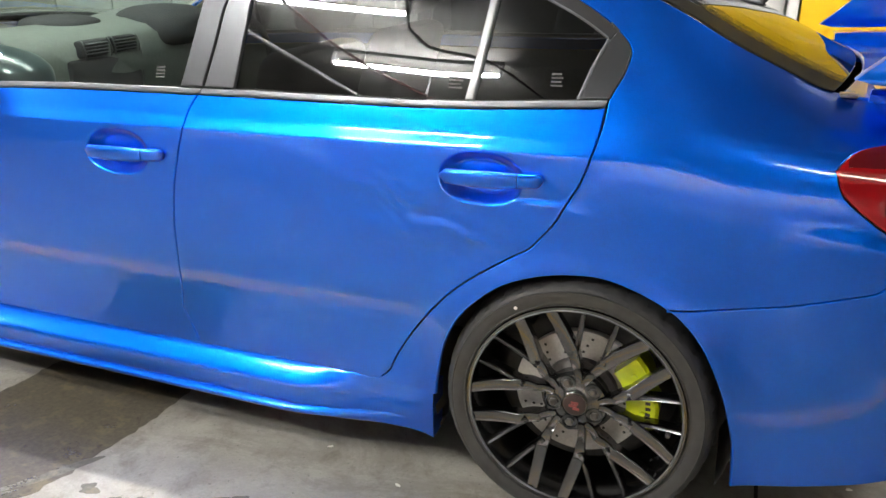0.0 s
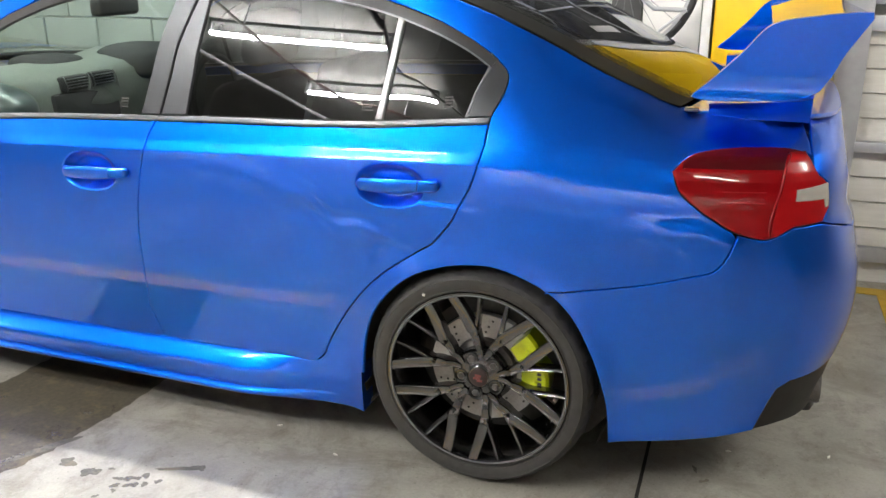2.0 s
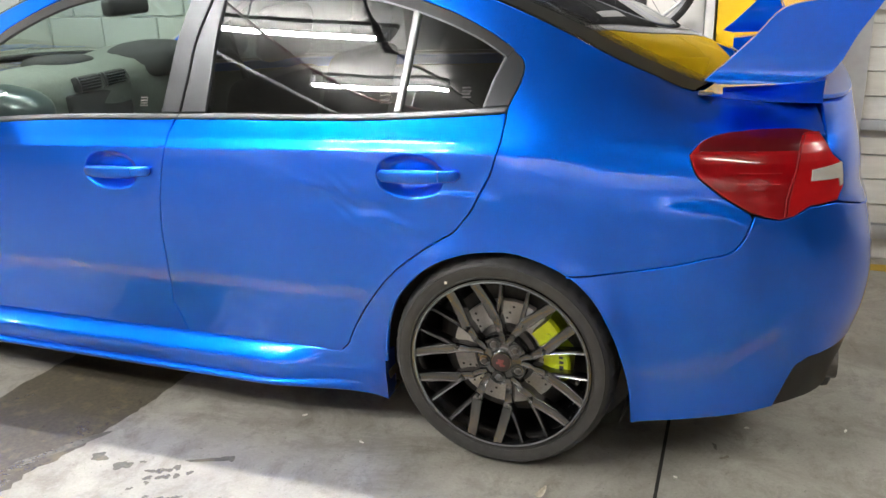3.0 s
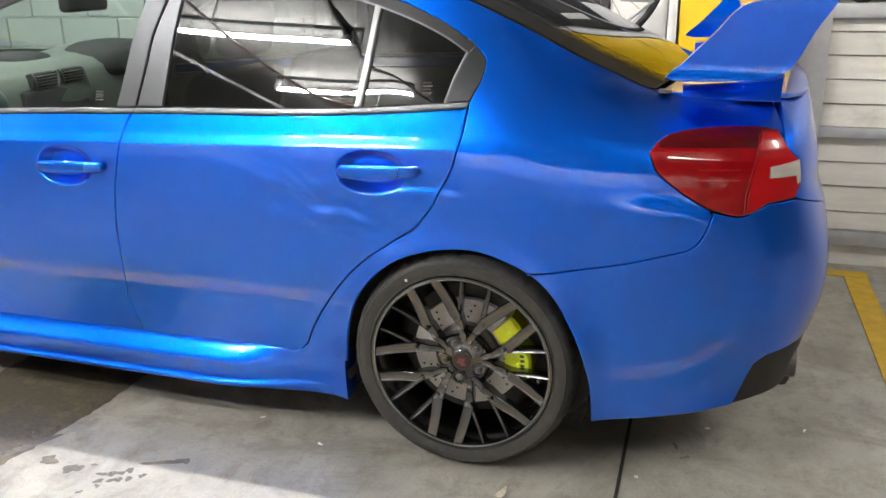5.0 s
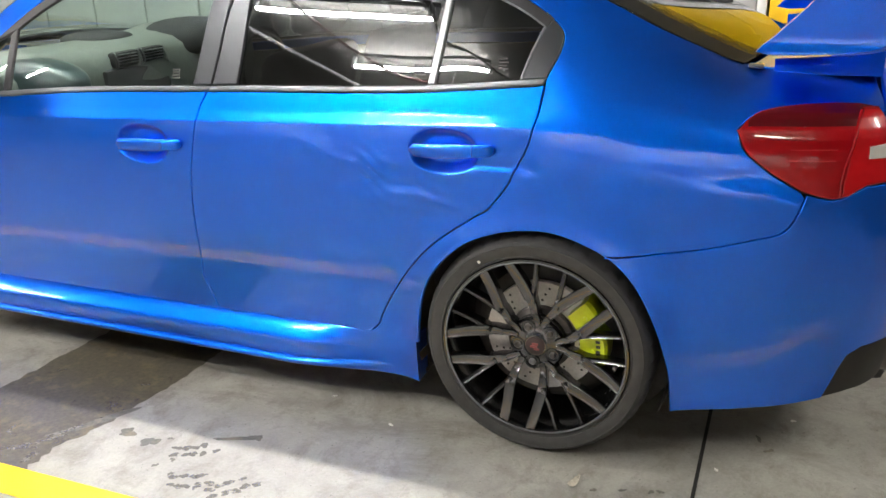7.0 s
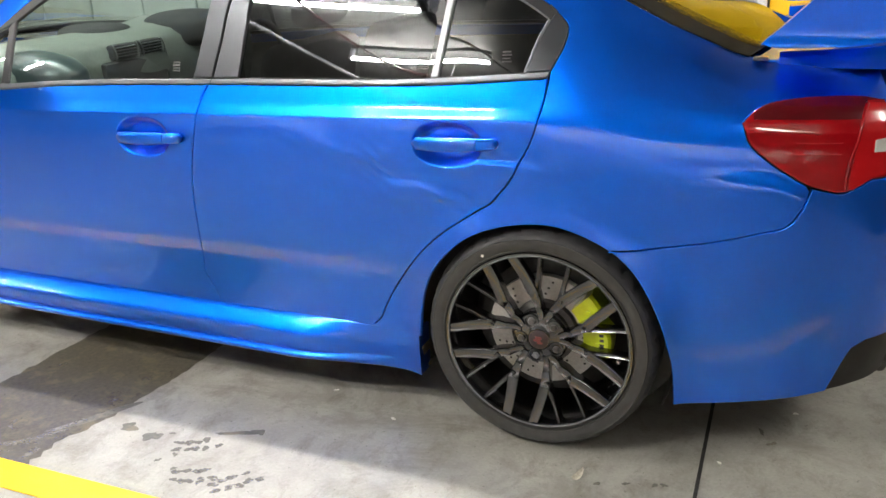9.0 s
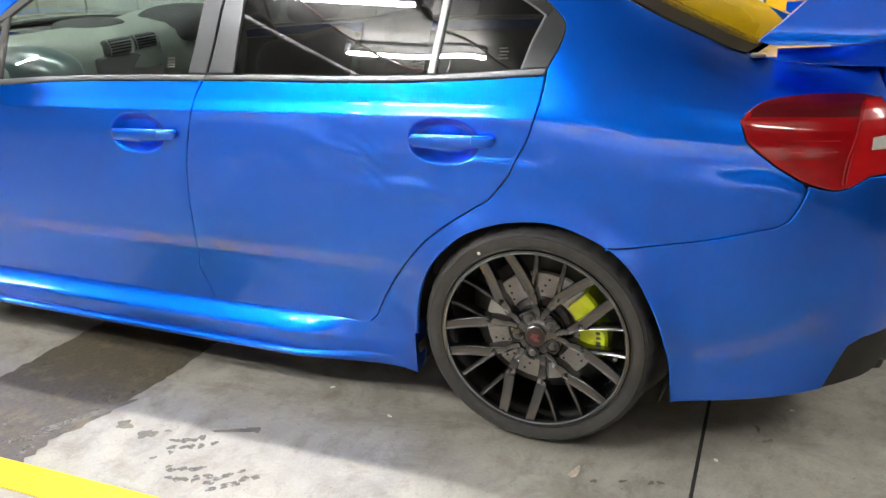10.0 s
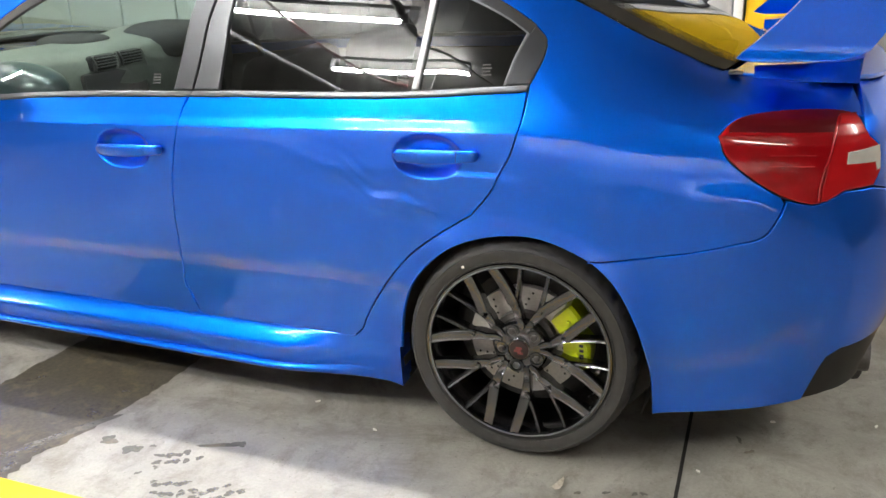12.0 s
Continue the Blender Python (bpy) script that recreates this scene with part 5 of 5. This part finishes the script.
part("conduit_tube", rod([(-3.0, -1.55, 2.752), (-2.80, -1.98, 2.61), (-2.67, -2.16, 2.60), (-2.42, -2.56, 2.60), (-2.30, -2.78, 2.60), (-2.06, -3.18, 2.60), (-1.7, -3.8, 2.60)], 0.016, 8), M["steel"], conduit)
cable = group_node("ceiling_cable", "black cable looped under the ceiling", "cable", (-1.3, -2.2, 2.6))
part("cable_run", rod([(-1.35, -1.1, 2.752), (-1.42, -1.71, 2.60), (-1.50, -1.99, 2.59), (-1.45, -2.16, 2.59), (-1.34, -2.22, 2.59), (-1.23, -2.32, 2.60), (-1.07, -2.52, 2.61), (-0.9, -2.85, 2.66), (-0.7, -3.1, 2.752)], 0.011, 8), M["rubber"], cable)
# Unseen beam added to keep the far tubes out of the paint's reflections.
setting("beam_far", box(-9, 7, -7.37, -7.15, 2.33, 2.75, 0.01), M["ceiling"], "unseen concrete beam added to hide the far tubes from the car", "beam")
beam = setting("beam", box(-4.75, -4.40, -7.14, 2.25, 2.45, 2.75, 0.01), M["ceiling"], "concrete beam under the ceiling", "beam")

# ---- blockwork behind the car ----
rnd = random.Random(4)
block_mesh = None
for r in range(14):
    z0 = 0.19 * r
    off = 0.1975 * (r % 2)
    for c in range(-1, 14):
        x0 = -5.6 + 0.395 * c + off - 0.043
        if x0 + 0.39 > 0.03:
            continue
        if block_mesh is None:
            ob = part("block", box(-0.1925, 0.1925, -0.012, 0.02, -0.0905, 0.0905, 0.004, seg=1), M["block"], wall_back)
            block_mesh = ob.data
        else:
            ob = new("block", block_mesh)
            ob.parent = wall_back
        ob.location = (x0 + 0.1925, WALL + 0.004 + rnd.uniform(0, 0.003), z0 + 0.095)

# ---- white board enclosure with steel frame ----
cage = group_node("board_screen", "scuffed white board screen in a grey steel frame", "screen", (2.2, WALL, 0), kind="")
part("post", box(0.985, 1.110, WALL - 0.085, WALL - 0.010, 0.0, 2.6, 0.004), M["steel"], cage, "grey steel post")
for z0, z1 in ((0.105, 0.172), (0.618, 0.664), (1.150, 1.215), (1.262, 1.33)):
    part("rail", box(1.110, 4.2, WALL - 0.075, WALL - 0.015, z0, z1, 0.003), M["steel"], cage, "grey steel rail")
for z0, z1 in ((0.0, 0.103), (0.174, 0.262), (0.264, 0.384), (0.386, 0.499), (0.501, 0.617), (0.665, 0.768), (0.770, 0.879), (0.881, 0.986), (0.988, 1.089), (1.091, 1.15), (1.335, 1.45), (1.452, 1.57), (1.572, 1.70)):
    bm = box(1.108, 4.2, WALL - 0.045, WALL - 0.020, z0, z1, 0.003, seg=1)
    for v in bm.verts:
        v.co.y += (v.co.z - z0) / (z1 - z0) * 0.012
    part("board", bm, M["board"], cage)
part("kick_board", box(0.98, 1.035, WALL - 0.03, WALL - 0.012, 0.0, 0.9, 0.003), M["board"], cage)
rag = bmesh.new()
bmesh.ops.create_icosphere(rag, subdivisions=3, radius=1.0)
for v in rag.verts:
    n = 1 + 0.25 * noise.noise(v.co * 2.3)
    v.co = Vector((1.225 + v.co.x * 0.045 * n, WALL - 0.05 + v.co.y * 0.03 * n, 1.2375 + max(v.co.z, -0.9) * 0.024 * n))
tagged(part("cloth", rag, M["cloth"], None), "small dark crumpled cloth on a steel rail", "cloth")

# ---- yellow panel and white panel ----
yel = part("yellow_panel", box(0.455, 0.975, WALL - 0.14, WALL - 0.012, 0.0, 2.10, 0.008), M["yellow"], None)
tagged(yel, "tall bright yellow painted panel against the wall", "panel")
whi = part("white_panel", box(0.13, 0.395, WALL - 0.04, WALL - 0.012, 0.0, 1.50, 0.006), M["white"], None)
# Charcoal boards added in place of a dark recess, to darken the rear window's reflection.
for x0, x1, z0, z1 in ((-0.36, 0.398, 1.506, 2.11), (-0.36, 0.975, 2.116, 2.70), (-0.02, 0.124, 0.0, 1.50)):
    tagged(part("dark_board", box(x0, x1, WALL - 0.035, WALL - 0.012, z0, z1, 0.004), M["charcoal"], None), "charcoal board added so the rear window reflects dark", "board", group="dark wall boards")
tagged(part("notice", box(0.25, 0.315, WALL - 0.042, WALL - 0.036, 1.66, 1.86, 0.001), M["white"], None), "blank white sheet on a dark board", "notice")
tagged(whi, "tall white painted panel behind a bicycle", "panel")
tagged(part("edge_post", box(0.405, 0.445, WALL - 0.16, WALL - 0.012, 0.0, 2.6, 0.004), M["white"], None), "narrow pale post beside a yellow panel", "post")


# ---- bicycle hung on the wall ----
bike = group_node("bicycle", "dark bicycle hung upright against the white panel", "bicycle", (0.05, WALL - 0.2, 1.3))
part("wall_hook", rod([(0.02, WALL - 0.035, 2.30), (0.02, WALL - 0.30, 2.30), (0.02, WALL - 0.30, 2.36)], 0.008, 8), M["steel"], bike, "steel wall hook")
YB = WALL - 0.16


def bike_wheel(cx, cz, r=0.335):
    rim = part("bike_wheel", lathe([(r - 0.035, -0.010), (r - 0.02, -0.012), (r - 0.018, 0.012), (r - 0.035, 0.010)], (cx, YB, cz), seg=64, closed=True), M["steel"], bike, "grey bicycle rim")
    part("bike_tyre", lathe([(r - 0.008 + 0.018 * math.cos(a), 0.018 * math.sin(a)) for a in np.linspace(0, 2 * math.pi, 10, endpoint=False)], (cx, YB, cz), seg=64, closed=True), M["tyre"], rim, "black bicycle tyre")
    for k in range(20):
        a = 2 * math.pi * k / 20
        part("spoke", rod([(cx + 0.02 * math.cos(a + 0.9), YB + (0.02 if k % 2 else -0.02), cz + 0.02 * math.sin(a + 0.9)), (cx + (r - 0.03) * math.cos(a), YB, cz + (r - 0.03) * math.sin(a))], 0.0013, 4), M["chrome"], rim)
    part("hub", lathe([(0.0, -0.05), (0.018, -0.05), (0.018, -0.03), (0.012, -0.02), (0.012, 0.02), (0.018, 0.03), (0.018, 0.05), (0.0, 0.05)], (cx, YB, cz), seg=16), M["steel"], rim)


bike_wheel(0.045, 1.36)
bike_wheel(0.02, 2.32)
for pts, r in (([(0.045, YB + 0.05, 1.36), (0.0, YB + 0.03, 1.80), (-0.02, YB, 2.0)], 0.012), ([(-0.02, YB, 2.0), (-0.45, YB, 1.95), (-0.42, YB, 1.50)], 0.016), ([(0.045, YB - 0.05, 1.36), (0.20, YB - 0.06, 1.24), (0.34, YB - 0.06, 1.235)], 0.011), ([(0.34, YB - 0.06, 1.235), (0.20, YB - 0.05, 1.12), (0.12, YB - 0.05, 1.06)], 0.008)):
    part("bike_tube", rod(pts, r, 10), M["steel"], bike, "grey bicycle tube")


# ---- marks on the floor ----
def blob(cx, cy, rx, ry, turn=0.0, ragged=0.25, seed=0, n=40, z=0.0022):
    bm = bmesh.new()
    rr = random.Random(seed)
    ph = [rr.uniform(0, 6.28) for _ in range(6)]
    vs = []
    for i in range(n):
        a = 2 * math.pi * i / n
        k = 1 + ragged * sum(math.sin((j + 2) * a + ph[j]) / (j + 1.5) for j in range(6))
        x, y = rx * k * math.cos(a), ry * k * math.sin(a)
        c, s = math.cos(turn), math.sin(turn)
        vs.append(bm.verts.new((cx + x * c - y * s, cy + x * s + y * c, z)))
    bm.faces.new(vs)
    return bm


STAIN = stain_mat("damp_dirt", (0.125, 0.117, 0.10), 0.36, 30, 0.9)
PRINT = stain_mat("damp_shoe_print", (0.14, 0.13, 0.115), 0.45, 55, 0.75)
STRIPE = stain_mat("dark_damp_strip", (0.100, 0.088, 0.066), 0.36, 9, 0.85)
bm = bmesh.new()
rr = random.Random(9)
left, right = [], []
for i in range(121):
    y = -0.545 + 2.75 * i / 120
    rag = 0.022 * max(0, 1 - (y + 0.55) / 0.45)
    left.append(bm.verts.new((-1.81 + 0.02 * math.sin(3 * y) + rr.uniform(-0.008, 0.008), y, 0.0016)))
    right.append(bm.verts.new((-1.262 - 0.075 * sstep(0.1, -0.5, y) + rr.uniform(-1, 1) * 0.004 + 3.2 * rag * noise.noise(Vector((19 * y, 4.2, 0.3))) + 1.6 * rag * noise.noise(Vector((53 * y, 1.7, 0.9))), y, 0.0016)))
for i in range(120):
    bm.faces.new((left[i], right[i], right[i + 1], left[i + 1]))
tagged(part("damp_strip", bm, STRIPE, None, smooth=False), "dark damp strip across the concrete floor", "stain", kind="structure")
PATCH = stain_mat("dry_pale_patch", (0.24, 0.228, 0.20), 0.46, 48, 0.7)
for k, (x, y, rx, ry, t) in enumerate(((-1.395, -0.345, 0.050, 0.012, 1.0), (-1.425, -0.420, 0.060, 0.014, 0.8), (-1.470, -0.470, 0.050, 0.012, 0.5), (-1.385, -0.490, 0.030, 0.012, 1.3), (-1.500, -0.520, 0.040, 0.010, 0.3))):
    tagged(part("dry_patch", blob(x, y, rx, ry, t, 0.45, 90 + k, z=0.0026), PATCH, None, smooth=False), "pale dry patch in the damp strip", "stain", group="floor marks")
streak = tagged(part("damp_streak", blob(-1.325, -0.245, 0.105, 0.019, radians(60), 0.12, 3), STAIN, None, smooth=False), "dark wet streak on the concrete", "stain", group="floor marks")
for k, (x, y, rx, ry, t) in enumerate(((-1.20, -0.285, 0.028, 0.022, 0.3), (-1.10, -0.305, 0.026, 0.024, 1.0), (-0.86, -0.205, 0.060, 0.010, 0.42), (-0.805, -0.180, 0.020, 0.016, 0.2))):
    tagged(part("damp_mark", blob(x, y, rx, ry, t, 0.35, 10 + k), STAIN, None, smooth=False), "dark damp mark on pale concrete", "stain", group="floor marks")


def shoe_print(x, y, turn, seed):
    ob = group_node("shoe_print", "damp shoe print with tread gaps on the concrete", "shoe print", (x, y, 0.0), "shoe prints")
    r2 = random.Random(seed)
    for k in range(9):
        u, v = (k // 2 - 2) * 0.028 + r2.uniform(-0.006, 0.006), (k % 2 - 0.5) * 0.038 + r2.uniform(-0.006, 0.006)
        c, s = math.cos(turn), math.sin(turn)
        part("tread_mark", blob(x + u * c - v * s, y + u * s + v * c, r2.uniform(0.010, 0.017), r2.uniform(0.008, 0.014), turn + r2.uniform(-0.5, 0.5), 0.3, seed * 20 + k, 24), PRINT, ob, smooth=False)


for k, (x, y, t) in enumerate(((-0.937, -0.297, 0.5), (-0.855, -0.43, 0.4), (-0.725, -0.412, 0.8))):
    shoe_print(x, y, t, k + 1)
for k, (x, y) in enumerate(((-0.97, -0.36), (-1.0, -0.40), (-0.93, -0.42), (-1.05, -0.27), (0.63, 0.245), (0.60, 0.30), (0.205, -0.10), (0.276, -0.076), (0.35, -0.058), (0.372, -0.05))):
    tagged(part("damp_spot", blob(x, y, 0.009 + 0.006 * (k in (4, 5)), 0.007, k, 0.4, 40 + k, 20), STAIN, None, smooth=False), "small dark spot on the concrete", "stain", group="floor spots")

bm = bmesh.new()
grid = bmesh.ops.create_grid(bm, x_segments=8, y_segments=5, size=1.0)["verts"]
for v in grid:
    u, w = v.co.x, v.co.y
    wid = 0.011 * (1 - u) * (0.4 + 0.6 * (u + 1) / 2) + 0.0015
    v.co = Vector((0.152 + 0.006 * u + w * wid, -0.085 + 0.028 * u - 0.3 * w * wid, 0.004 + 0.006 * abs(w) + 0.004 * u * u))
tagged(part("leaf", bm, M["leaf"], None), "small curled dry leaf lying on the concrete", "leaf")
for k, (x, y) in enumerate(((0.69, 0.435), (0.98, 0.50), (-0.45, 0.02), (-0.70, 0.12), (0.50, 0.10))):
    bm = blob(x, y, 0.008, 0.004, k * 1.3, 0.3, 70 + k, 10, 0.001)
    ext = bmesh.ops.extrude_face_region(bm, geom=bm.faces[:])["geom"]
    for v in ext:
        if isinstance(v, bmesh.types.BMVert):
            v.co.z += 0.003
    tagged(part("litter", bm, M["chip"], None, smooth=False), "tiny pale scrap of litter on the floor", "litter", group="floor litter")

# ---- unseen columns across the aisle, added for pale reflections in the paint ----
for x in (-2.9, 3.4):
    tagged(part("column", box(x - 0.2, x + 0.2, -6.6, -6.2, 0.0, 2.75, 0.015), M["board"], None), "square pale column added out of view for the paint to reflect", "column", group="columns")
